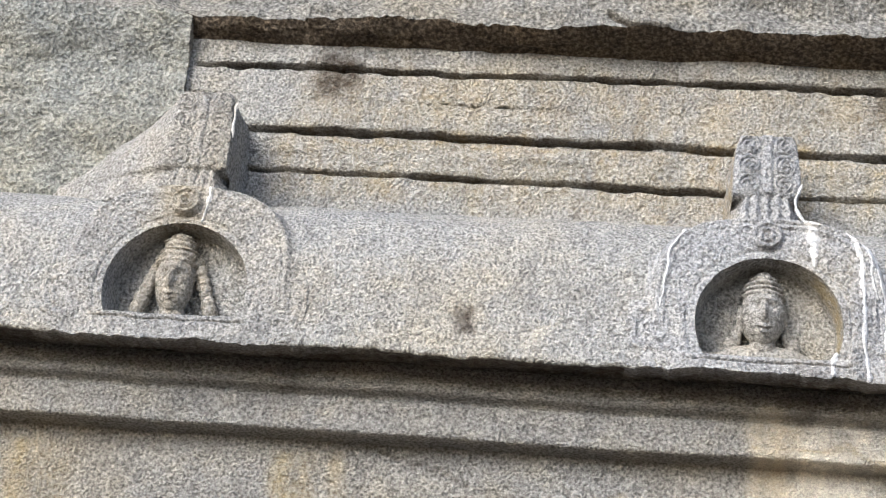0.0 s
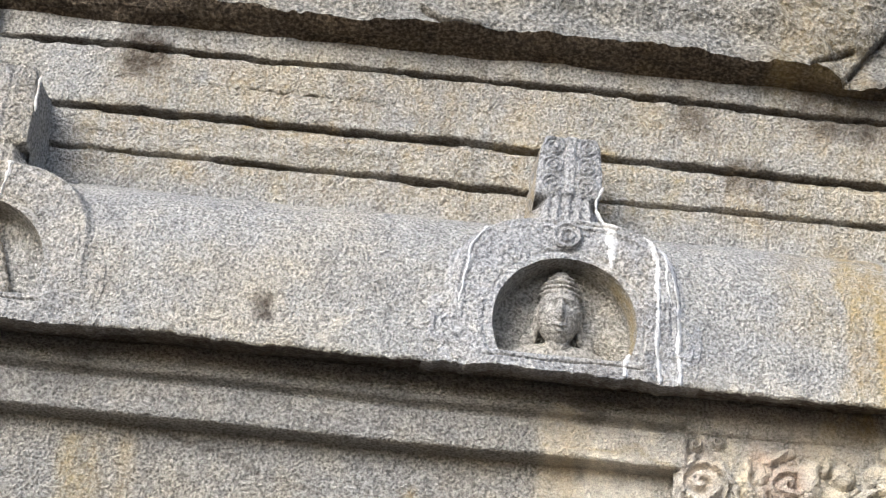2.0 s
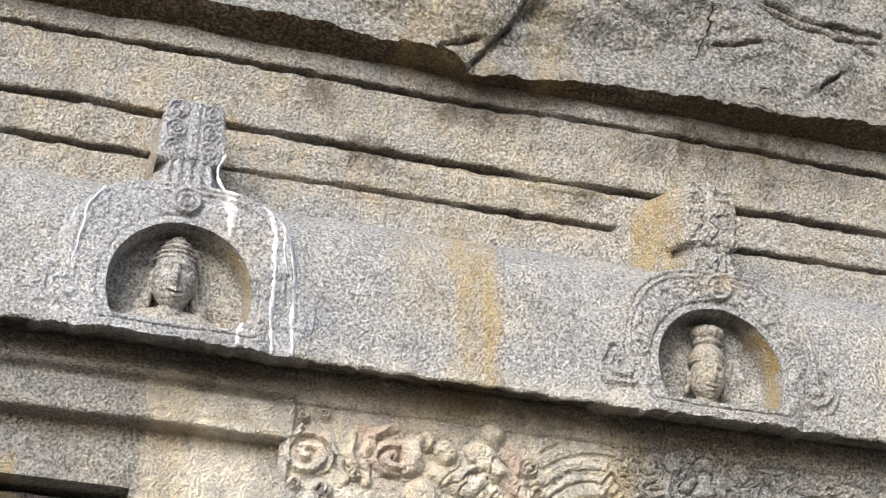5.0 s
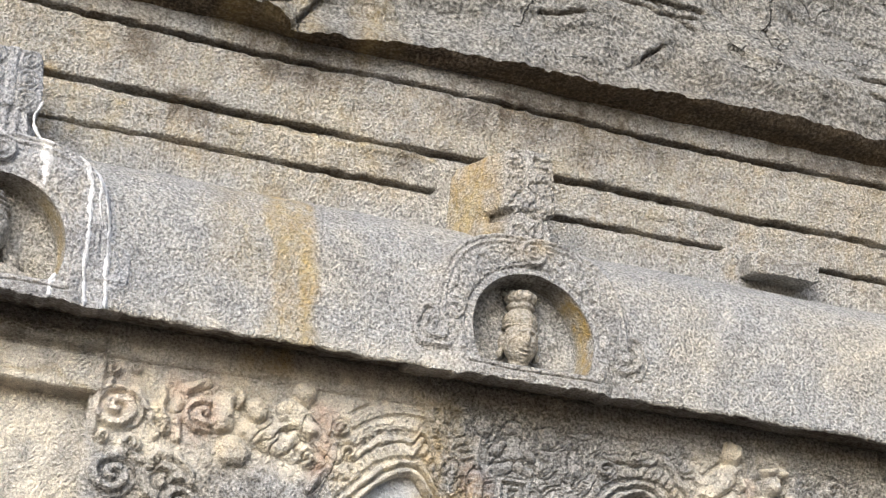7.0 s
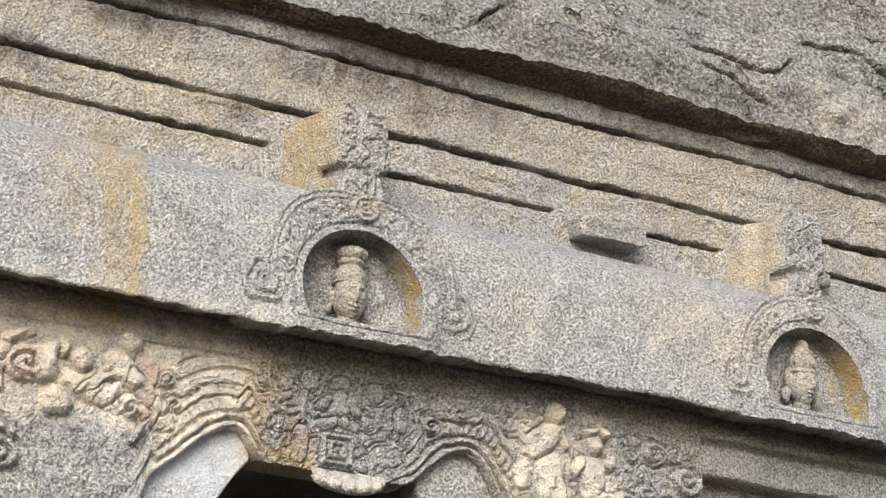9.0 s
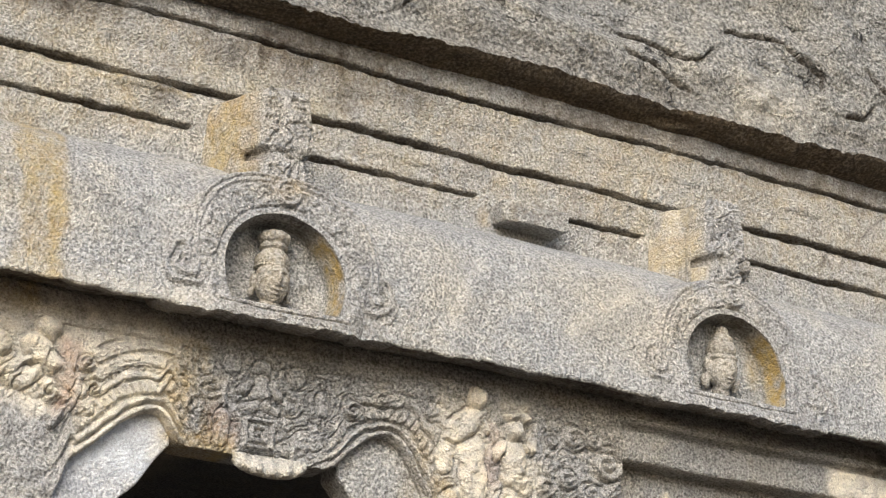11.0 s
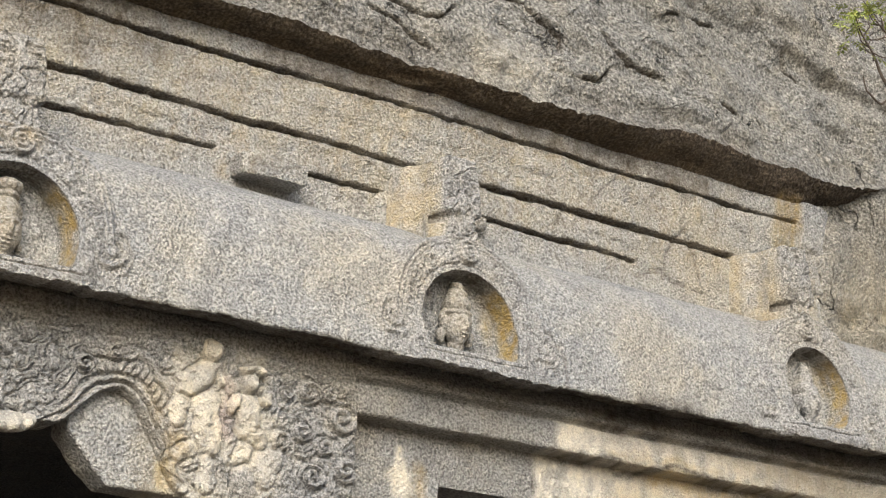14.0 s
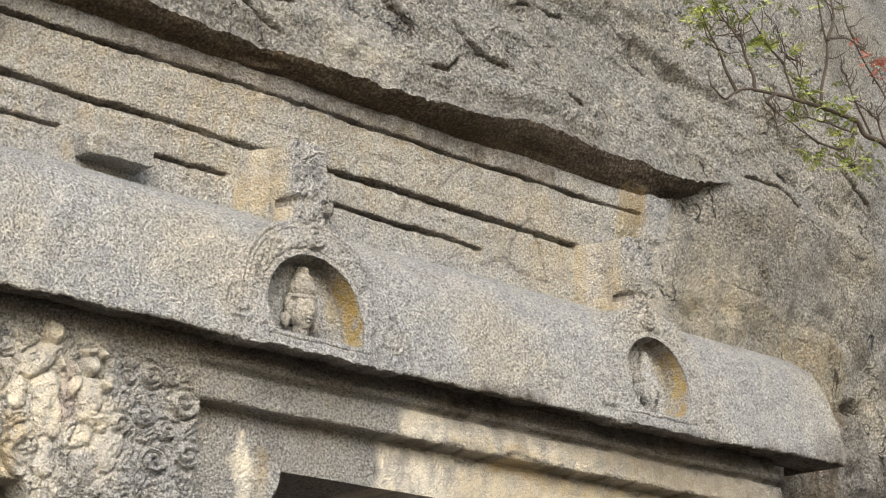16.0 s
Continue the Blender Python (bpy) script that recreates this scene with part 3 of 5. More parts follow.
for line, amount, wide in (([(3.94, 2.46), (3.70, 2.30), (3.55, 2.18)], 0.22, 0.022), ([(-0.30, 2.05), (-0.2, 2.14)], 0.3, 0.012), ([(3.02, 2.12), (3.10, 2.3), (3.2, 2.42)], 0.18, 0.03), ([(5.1, 2.2), (5.2, 2.36)], 0.2, 0.02)):
    ex[..., 1] = np.maximum(ex[..., 1], amount * np.exp(-(to_line(CX, CZ, line, 0.03)[0] / wide) ** 2) * (CY < 5.95))
hole = niche_inside(mx, mz, 0.012) & (np.arange(mx.shape[1])[None, :] > 14)
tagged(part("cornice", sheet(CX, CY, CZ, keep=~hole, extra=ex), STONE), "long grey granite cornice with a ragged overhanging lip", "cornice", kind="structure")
# its end, seen beyond the last arch
er, ec = CY[-1], CZ[-1]
ev = np.linspace(0, 1, 10)
EX = CX[-1][:, None] + 0.004 * fbm(er[:, None] * 9, ec[:, None] * 9, ev[None] * 3, 3)
EYv = er[:, None] + (6.12 - er[:, None]) * ev
EZ = ec[:, None] + (np.clip(ec[:, None], 2.03, None) - ec[:, None]) * ev
tagged(part("cornice_end", sheet(EX, EYv, EZ), STONE), "broken grey granite end of the cornice", "cornice", kind="structure")


# ---- the frieze above the cornice: stepped bands with undercut lines ----
def frieze_profile():
    """Bands from below, each proud of the one under it, with a deep narrow line between."""
    rows, dark = [], []

    def band(y, z0, z1, n):
        for z in np.linspace(z0, z1, n):
            rows.append((y, z))
            dark.append(0.0)

    # groove rows are also coloured dark: the undercut's shade together with moss
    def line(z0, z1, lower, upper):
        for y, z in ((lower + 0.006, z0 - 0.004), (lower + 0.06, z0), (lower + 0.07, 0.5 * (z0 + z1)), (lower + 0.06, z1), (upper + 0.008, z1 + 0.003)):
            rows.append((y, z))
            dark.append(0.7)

    band(6.100, 2.60, 2.788, 18)
    line(2.798, 2.809, 6.100, 6.086)
    band(6.086, 2.818, 2.938, 12)
    line(2.950, 2.963, 6.086, 6.064)
    band(6.064, 2.973, 3.198, 20)
    line(3.206, 3.215, 6.064, 6.046)
    band(6.046, 3.223, 3.34, 9)
    return np.array(rows), np.array(dark)


fp, fdark = frieze_profile()
xs = np.arange(-1.66, 7.12, 0.012)
X = np.repeat(xs[:, None], len(fp), 1)
Z = np.repeat(fp[None, :, 1], len(xs), 0)
Z = Z + 0.007 * fbm(X * 1.6, 3.0, np.round(Z * 6), 3) + 0.0045 * fbm(X * 18, 1.0, Z * 60, 3) + 0.0025 * vnoise(X * 70, 1.0, Z * 90)
Y0 = np.repeat(fp[None, :, 0], len(xs), 0)
flat = np.where(Z < 2.88, 6.09, np.where(Z < 3.09, 6.07, 6.05))


def runs(x, spans, soft=0.012):
    m = 0
    for a, b in spans:
        m = np.maximum(m, smooth(a - soft, a + soft, x) * (1 - smooth(b - soft, b + soft, x)))
    return m


m3 = np.maximum(runs(X, [(-0.784, 0.5), (1.52, 2.10), (2.3, 3.325), (3.685, 4.13), (4.3, 5.57)]), 0.45 * runs(X, [(-1.5, 1.6)]))
m2 = runs(X, [(-1.5, 6.19)])
m1 = runs(X, [(-1.60, 6.63)])
m = np.where(Z < 2.88, m3, np.where(Z < 3.09, m2, m1))
fdeep = 0 * X
for line in ([(5.08, 2.87), (5.13, 2.95)], [(5.28, 3.03), (5.36, 3.11), (5.44, 3.17)], [(5.58, 2.73), (5.74, 2.79), (5.80, 2.74), (6.02, 2.72)], [(5.74, 2.74), (5.78, 2.89), (5.86, 3.01)], [(5.86, 3.01), (5.95, 2.90), (6.0, 2.75)]):
    fdeep = np.maximum(fdeep, np.exp(-(to_line(X, Z, line, 0.01)[0] / 0.008) ** 2))
m = m * np.clip(0.85 + 0.45 * fbm(X * 5, np.round(Z * 6), 2.0, 3), 0.3, 1)
Y = flat + (Y0 - flat) * m + 0.008 * fbm(X * 2.4, Z * 3, 2.0, 4) + 0.003 * fbm(X * 16, Z * 16, 4.0, 3) + 0.012 * fdeep + 0.15 * smooth(6.80, 7.1, X)
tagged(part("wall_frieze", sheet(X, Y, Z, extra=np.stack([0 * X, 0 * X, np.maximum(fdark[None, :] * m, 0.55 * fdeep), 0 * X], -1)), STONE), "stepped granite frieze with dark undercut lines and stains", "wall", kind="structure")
bm = block(3.395, 3.69, 5.975, 6.12, 2.695, 2.775, 0.005, 0.010, 0.02)
tagged(part("ledge_stone", bm, STONE), "small rough granite ledge projecting from the frieze", "stone block")

# ---- under the cornice: two mouldings and the wall ----
mp = [(6.0, 2.06), (5.955, 2.03)] + [(5.955 - 0.01 * i, 2.02 - 0.02 * i) for i in range(5)] + [(5.94, 1.932), (5.965, 1.925), (5.965, 1.908), (5.925, 1.900)]
mp += [(5.92, z) for z in np.linspace(1.893, 1.792, 10)] + [(5.925, 1.783), (5.96, 1.778), (6.02, 1.772)]
mp = (np.array(mp) - (0.02, 0)) * (1, 0.9966)
mp[0] = mp[-1, 0] + 0.04, 2.05
mp[0, 0], mp[0, 1], mp[-1, 0] = 5.99, 2.085, 6.02


mid = np.array([(6.0, 2.085), (5.972, 2.04)] + [(5.965, z) for z in np.linspace(2.03, 1.925, 10)] + [(5.99, 1.92)])


def moulding(x0, x1, name, label, drop=99, stop=None):
    xs = np.arange(x0, x1, 0.012)
    p = mp if drop == 99 else mid
    X = np.repeat(xs[:, None], len(p), 1)
    Z = np.repeat(p[None, :, 1], len(xs), 0) + 0.004 * fbm(X * 2.1, 6.0, 0.0, 3)
    Y = np.repeat(p[None, :, 0], len(xs), 0) + 0.006 * fbm(X * 3, Z * 6, 8.0, 3) + 0.003 * fbm(X * 18, Z * 18, 4.0, 3)
    if stop is not None:
        Y = Y + (5.985 - Y) * smooth(0.012, 0.0, np.abs(X - stop)) * (Z < 2.02)
    tagged(part(name, sheet(X, Y, Z, flip=True), WALL), label, "moulding", kind="structure")


moulding(-3.4, 0.95, "trim", "plain grey granite string course under the cornice", 99, 0.95)
moulding(0.94, 3.94, "trim", "plain stone band above the carved lintel", 10)
moulding(3.91, 7.45, "trim", "granite string course with remains of pale plaster", 99, 3.91)


FLOOR, HEAD = -0.95, 1.565
OPENINGS = [(-0.30, 0.43, FLOOR, HEAD), (1.70, 3.26, FLOOR, 1.74), (4.20, 5.75, FLOOR, HEAD)]
gx = np.unique(np.round(np.concatenate([np.arange(-3.4, 7.51, 0.016)] + [[o[0], o[1]] for o in OPENINGS]), 4))
gz = np.unique(np.round(np.concatenate([np.linspace(-1.65, 1.2, 60), np.arange(1.2, 1.82, 0.016)] + [[o[2], o[3]] for o in OPENINGS]), 4))
X, Z = np.meshgrid(gx, gz, indexing="ij")


def wall_y(x, z):
    return 6.0 + 0.006 * fbm(x * 2.5, z * 2.5, 1.0, 4) + 0.003 * fbm(x * 15, z * 15, 3.0, 3)


wcrack = np.exp(-(to_line(X, Z, [(-0.86, 1.775), (-0.63, 1.71), (-0.40, 1.632), (-0.25, 1.60)], 0.012)[0] / 0.006) ** 2)
wcrack = np.maximum(wcrack, np.exp(-(to_line(X, Z, [(4.87, 1.76), (4.865, 1.72), (4.88, 1.60)], 0.01)[0] / 0.006) ** 2))
cxm, czm = 0.5 * (gx[1:] + gx[:-1])[:, None], 0.5 * (gz[1:] + gz[:-1])[None, :]
keep = np.ones((len(gx) - 1, len(gz) - 1), bool)
for x0, x1, z0, z1 in OPENINGS:
    keep &= ~((cxm > x0) & (cxm < x1) & (czm > z0) & (czm < z1))
tagged(part("wall_front", sheet(X, wall_y(X, Z) + 0.012 * wcrack, Z, keep=keep, extra=black(0.7 * wcrack)), WALL), "dressed granite wall with rust streaks and pale plaster remains", "wall", kind="structure")
d = np.linspace(0, 1, 12)
for x0, x1, z0, z1 in OPENINGS:
    zs = gz[(gz >= z0) & (gz <= z1)]
    for xe in (x0, x1):
        zz, dd = np.meshgrid(zs, d, indexing="ij")
        yy = wall_y(zz * 0 + xe, zz)
        tagged(part("wall_reveal", sheet(zz * 0 + xe, yy + (6.5 - yy) * dd, zz), STONE), "side face of an opening in the granite wall", "wall", kind="structure")
    xs = gx[(gx >= x0) & (gx <= x1)]
    xx, dd = np.meshgrid(xs, d, indexing="ij")
    yy = wall_y(xx, xx * 0 + z1)
    tagged(part("wall_head", sheet(xx, yy + (6.5 - yy) * dd, xx * 0 + z1), STONE), "underside of a granite lintel", "wall", kind="structure")
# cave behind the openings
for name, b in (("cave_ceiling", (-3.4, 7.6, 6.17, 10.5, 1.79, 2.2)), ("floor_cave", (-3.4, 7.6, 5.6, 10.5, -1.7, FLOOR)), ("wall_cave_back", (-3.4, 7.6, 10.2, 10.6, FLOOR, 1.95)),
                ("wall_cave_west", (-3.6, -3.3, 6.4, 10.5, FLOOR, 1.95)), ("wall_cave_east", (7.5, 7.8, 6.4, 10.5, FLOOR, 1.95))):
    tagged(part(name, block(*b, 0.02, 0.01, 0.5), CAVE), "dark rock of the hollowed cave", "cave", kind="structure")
for b in ((-7.0, 13.0, 7.6, 16.0, 2.2, 7.4), (-7.0, -3.5, 6.9, 16.0, -1.7, 2.3), (7.8, 13.0, 7.3, 16.0, -1.7, 2.3), (-3.5, 7.8, 10.5, 16.0, -1.7, 2.3)):
    tagged(part("rock_mass", block(*b, 0.3, 0.05, 1.0), ROCK), "granite hill behind the carved front", "rock face", kind="structure")


# ---- the horseshoe arches ----
# squareness of the shoulders, how proud the panel stands, depth of its carving and of its fillets
CARVE = {1.0: (2.8, 0.014, 0.006, 0.004), 2.0: (3.1, 0.022, 0.009, 0.011), 3.0: (2.7, 0.024, 0.020, 0.013), 4.0: (2.1, 0.020, 0.016, 0.010), 5.0: (2.1, 0.016, 0.011, 0.007)}


def panel_y(x, z, arch):
    """Front of an arch's carved panel, which stands out from the cornice's curve."""
    cx, hw, sill, crown, fx, ftop, seed = arch
    power, proud, cut, fillet = CARVE[seed]
    cz = crown - hw
    u = (z - 1.989) / (TOP - 1.989)
    dx = np.abs(x - cx)
    dz = np.where(z > cz, (z - cz) / (crown + 0.155 - cz), (z - cz) / 0.33)
    e = (np.abs(dx / (hw + 0.135)) ** power + np.abs(dz) ** power) ** (1 / power)
    zz = np.where(z > cz, z - cz, (z - cz) * 0.88)
    rad, ang = np.hypot(dx, zz) - hw, np.arctan2(zz, x - cx)
    # a plain rim, a run of foliage roundels, an engraved line and a double fillet
    step = 2 * np.pi / 17
    lateral = (ang / step - np.round(ang / step)) * step * (hw + 0.07)
    rr, th = np.hypot(lateral, rad - 0.072), np.arctan2(rad - 0.072, lateral)
    roundel = smooth(-0.7, 0.5, np.sin(rr / 0.024 * 2 * np.pi + th + seed)) * smooth(0.058, 0.046, rr)
    leafy = scrolls(x, z, 0.060, seed * 7.3, 2.2)
    share = 0.55 if seed < 2.5 else 0.35
    h = cut * (share * roundel + (1 - share) * leafy) * smooth(0.026, 0.034, rad) * (1 - smooth(0.86, 0.90, e))
    fillet = fillet * smooth(2.08, 2.20, z)
    h = h + fillet * (smooth(0.89, 0.91, e) - smooth(0.985, 1.0, e)) - 0.85 * fillet * np.exp(-((e - 0.945) / 0.012) ** 2)
    h = h - 0.007 * np.exp(-((rad - 0.027) / 0.005) ** 2)
    h = h * (0.75 + 0.45 * vnoise(x * 9, z * 9, seed))
    # the boss over the crown
    rb = np.hypot(x - fx, z - crown - 0.085)
    boss = smooth(0.056, 0.048, rb)
    h = h * (1 - boss) + boss * (0.017 + 0.007 * np.cos(rb / 0.022 * 2 * np.pi))
    h = h - 0.005 * np.exp(-((rb - 0.060) / 0.006) ** 2)
    # the sill: a plain slab with one scored line
    slab = smooth(sill + 0.004, sill - 0.006, z) * (1 - smooth(hw + 0.005, hw + 0.03, dx))
    h = h * (1 - smooth(sill + 0.01, sill - 0.02, z) * smooth(hw + 0.08, hw + 0.02, dx)) + slab * (0.010 - 0.008 * np.exp(-((z - sill + 0.022 + 0.004 * vnoise(x * 14, 1.0, seed)) / 0.004) ** 2))
    # tails that curl at both ends
    tails = 0 * x
    for s in (-1, 1):
        tx, tz = x - (cx + s * (hw + 0.135)), z - 2.150
        tx, tz = tx + 0.010 * vnoise(x * 22, z * 22, seed + s), tz + 0.010 * vnoise(x * 22, z * 22, seed + 5 + s)
        square = (np.abs(tx) ** 4 + (np.abs(tz) * 0.85) ** 4) ** 0.25
        tail = smooth(0.084, 0.070, square)
        tails = np.maximum(tails, tail * (0.003 + 0.9 * cut * smooth(-0.5, 0.4, np.sin(square / 0.034 * 2 * np.pi + s * np.arctan2(tz, tx)))))
    out = np.maximum(smooth(0.98, 1.05, e), smooth(2.22, 2.08, z) * smooth(hw + 0.03, hw + 0.09, dx))
    ground_y = cornice_y(x, z)
    rough = 0.003 * fbm(x * 14, z * 14, 6.3 + seed, 4) + 0.002 * fbm(x * 40, z * 40, seed, 2) + 0.012 * fbm(x * 2.2, z * 2.2, 0.3, 3)
    body = LIP + 0.10 * u - proud
    y = (body - h) * (1 - out) + (ground_y + 0.012 * smooth(1.04, 1.15, e) - 0.003) * out
    y = np.where(tails > 0.001, np.minimum(y, ground_y - tails), y)
    return y + rough


def niche_outline(arch, n=320):
    cx, hw, sill, crown, *_ = arch
    cz = crown - hw
    ang = np.linspace(0, 2 * np.pi, n, endpoint=False) - np.pi / 2
    dx, dz = np.cos(ang), np.sin(ang)
    r = np.where(dz >= 0, hw, hw / np.sqrt(dx ** 2 + (0.88 * dz) ** 2))
    r = np.where((dz < 0) & (cz + dz * r < sill), (cz - sill) / np.maximum(-dz, 1e-6), r)
    return cx + dx * r, cz + dz * r, ang


def arch_panel(arch):
    cx, hw, sill, crown, *_ = arch
    ix, iz, ang = niche_outline(arch)
    cz = crown - hw
    ca, sa = np.cos(ang), np.sin(ang)
    ax, up, down = hw + 0.25, crown + 0.21 - cz, (cz - 1.992) * 1.7
    ro = ((np.abs(ca) / ax) ** 3 + (np.abs(sa) / np.where(sa > 0, up, down)) ** 3) ** (-1 / 3)
    ox = cx + ca * ro
    oz = np.maximum(cz + sa * ro, lip_z(ox) + 0.002 - 0.010 * smooth(hw + 0.16, hw + 0.02, np.abs(ox - cx)))
    r = np.linspace(0, 1, 64)[None, :]
    X = ix[:, None] + (ox - ix)[:, None] * r
    Z = iz[:, None] + (oz - iz)[:, None] * r
    Y = panel_y(X, Z, arch)
    X, Z = np.concatenate([X, X[:, -1:]], 1), np.concatenate([Z, Z[:, -1:] + 0.006], 1)
    return X, np.concatenate([Y, Y[:, -1:] + 0.12], 1), Z


def niche_shell(arch, extra_ochre):
    """Side walls, back and sill of the niche, 17 cm deep."""
    cx, hw, sill, crown, fx, ftop, seed = arch
    ix, iz, ang = niche_outline(arch)
    iy = panel_y(ix, iz, arch)
    d = np.linspace(0, 1, 16)[None, :]
    back = 5.864
    X = ix[:, None] + (cx - ix)[:, None] * 0.05 * d
    Z = iz[:, None] + (crown - hw - iz)[:, None] * 0.05 * d
    Y = iy[:, None] + (back - iy)[:, None] * d
    k = np.linspace(1, 0, 16)[None, 1:]
    bx = cx + (X[:, -1:] - cx) * k
    bz = crown - hw + (Z[:, -1:] - crown + hw) * k
    by = back + 0.012 * fbm(bx * 12, bz * 12, seed, 3)
    X, Y, Z = np.concatenate([X, bx], 1), np.concatenate([Y, by], 1), np.concatenate([Z, bz], 1)
    Y = Y + 0.004 * fbm(X * 16, Z * 16, 2.0, 3)
    ex = np.zeros(X.shape + (4,))
    ex[..., 0] = extra_ochre * np.clip(0.85 + 0.7 * fbm(X * 18, Z * 18, Y * 18, 3), 0.1, 1) * smooth(hw * 0.45, hw * 0.75, X - cx) * smooth(0.0, 0.015, Y - iy[:, None]) * (1 - smooth(0.085, 0.15, Y - iy[:, None])) * smooth(sill - 0.01, sill + 0.04, Z)
    # dark layer rises towards the crown, most on the ochre side
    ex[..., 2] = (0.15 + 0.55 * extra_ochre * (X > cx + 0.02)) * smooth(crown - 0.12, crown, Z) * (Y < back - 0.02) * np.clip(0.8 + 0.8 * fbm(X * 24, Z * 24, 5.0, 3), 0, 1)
    return X, Y, Z, ex


def finial(arch, flare_left, flare_right):
    cx, hw, sill, crown, fx, ftop, seed = arch
    zs = np.concatenate([np.linspace(crown + 0.03, crown + 0.125, 12), np.linspace(crown + 0.135, 2.655, 24), [2.657, 2.662, 2.668], np.linspace(2.676, ftop, 50), [ftop + 0.004]])
    wide = {1.0: 1.0, 2.0: 1.0, 3.0: 0.88, 4.0: 0.80, 5.0: 0.78}[seed]
    half = wide * np.interp(zs, [2.45, 2.53, 2.58, 2.655, 2.668, 2.76, ftop - 0.03, ftop, ftop + 0.01], [0.16, 0.125, 0.088, 0.073, 0.112, 0.112, 0.102, 0.092, 0.088])
    f = np.linspace(-1, 1, 44)
    A = f[None, :] * half[:, None]
    Z = np.repeat(zs[:, None], len(f), 1)
    u = (Z - 1.989) / (TOP - 1.989)
    edge = smooth(1.0, 0.93, np.abs(f))[None, :]
    head = Z > 2.665
    # three rows of double volutes over a fluted neck
    vz, vx = (Z - 2.705) / 0.075, np.abs(A) - 0.058
    cell = (vz - np.round(vz)) * 0.075
    rr, th = np.hypot(vx, cell), np.arctan2(cell, vx)
    vol = 0.5 + 0.5 * np.sin(rr / 0.017 * 2 * np.pi + th)
    carve = np.where(head, np.where(np.abs(A) < 0.016, 1.0, vol * smooth(0.046, 0.034, rr)), 0.5 + 0.5 * np.cos(A / 0.036 * 2 * np.pi))
    if seed in (3.0, 4.0, 5.0):
        carve = 0.25 * carve + 0.85 * scrolls(A + seed, Z, 0.062, seed * 3.1, 2.0)
    worn = 1.25 - 0.75 * (seed == 1.0) - 0.5 * (seed == 2.0)
    Y = LIP + 0.125 * np.clip(u, 0, 1.5) ** 0.6 - 0.014 - (0.012 + 0.012 * head) * 1 - 0.018 * worn * carve * edge + 0.005 * (1 - edge) + 0.003 * fbm(A * 20, Z * 20, seed, 3) + 0.09 * smooth(crown + 0.137, crown + 0.122, Z)
    X = fx + A
    # flanks back to the frieze
    k = np.linspace(1, 0, 14)[:-1]
    back = 6.13
    kk, kr = k[None, :], k[None, ::-1]
    notch = 0.12 * smooth(2.672, 2.660, Z[:, :1]) * smooth(2.618, 2.632, Z[:, :1])
    taper = wide * np.interp(zs, [2.4, 2.76, ftop - 0.03, ftop, ftop + 0.01], [0.110, 0.110, 0.102, 0.092, 0.088])[:, None]
    spread = np.interp(zs, [2.45, 2.65, 2.85, ftop], [0.80, 0.60, 0.34, 0.12])[:, None] if seed == 1.0 else flare_left
    LX = fx - taper - spread * kk ** 0.9 + 0.006 * fbm(kk * 4, Z[:, :1] * 14, seed, 3)
    LY = Y[:, :1] + 0.012 + notch * (1 - kk) ** (40 if seed == 1.0 else 9) + (back - Y[:, :1]) * kk + (0.012 * fbm((LX + Z[:, :1] * 0.8) * 16, Z[:, :1] * 3, 3.0, 3) * kk if seed == 1.0 else 0)
    if seed > 3.5:
        LX = LX - 0.022 * smooth(0.50, 0.56, kk) + 0.010 * smooth(0.2, 0.3, kk) * (1 - smooth(0.44, 0.5, kk))
    RX = fx + taper + flare_right * kr ** 0.9 + 0.006 * fbm(kr * 4, Z[:, :1] * 14, seed + 3, 3)
    RY = Y[:, -1:] + 0.012 + notch * (1 - kr) ** 9 + (back - Y[:, -1:]) * kr
    ZZ = np.repeat(zs[:, None], len(k), 1)
    X, Y, Z = np.concatenate([LX, X, RX], 1), np.concatenate([LY, Y, RY], 1), np.concatenate([ZZ, Z, ZZ], 1)
    # cap
    Y = np.concatenate([Y, np.full((1, Y.shape[1]), back)], 0)
    X, Z = np.concatenate([X, X[-1:]], 0), np.concatenate([Z, Z[-1:] + 0.01], 0)
    ex = np.zeros(X.shape + (4,))
    n = len(k)
    flank = smooth(0.02, 0.10, np.concatenate([kk, 0 * f[None, :], 0 * kr], 1)) * np.clip(0.8 + 0.8 * fbm(X * 14, Y * 14, Z * 7, 4), 0.15, 1)
    ex[..., 0] = {1.0: 0.10, 2.0: 0.6, 3.0: 0.85, 4.0: 0.62, 5.0: 0.58}[seed] * flank
    if seed in (4.0, 5.0):
        ex[..., 1] = 0.45 * flank
    # notch slots beside the neck: their shade painted in with the dark layer
    slot = np.concatenate([(1 - kk) ** (30 if seed == 1.0 else 6), 0 * f[None, :], (1 - kr) ** 6], 1) * np.concatenate([notch, notch[-1:]], 0) / 0.12
    ex[..., 2] = 0.95 * smooth(0.25, 0.6, slot)
    return X, Y, Z, ex


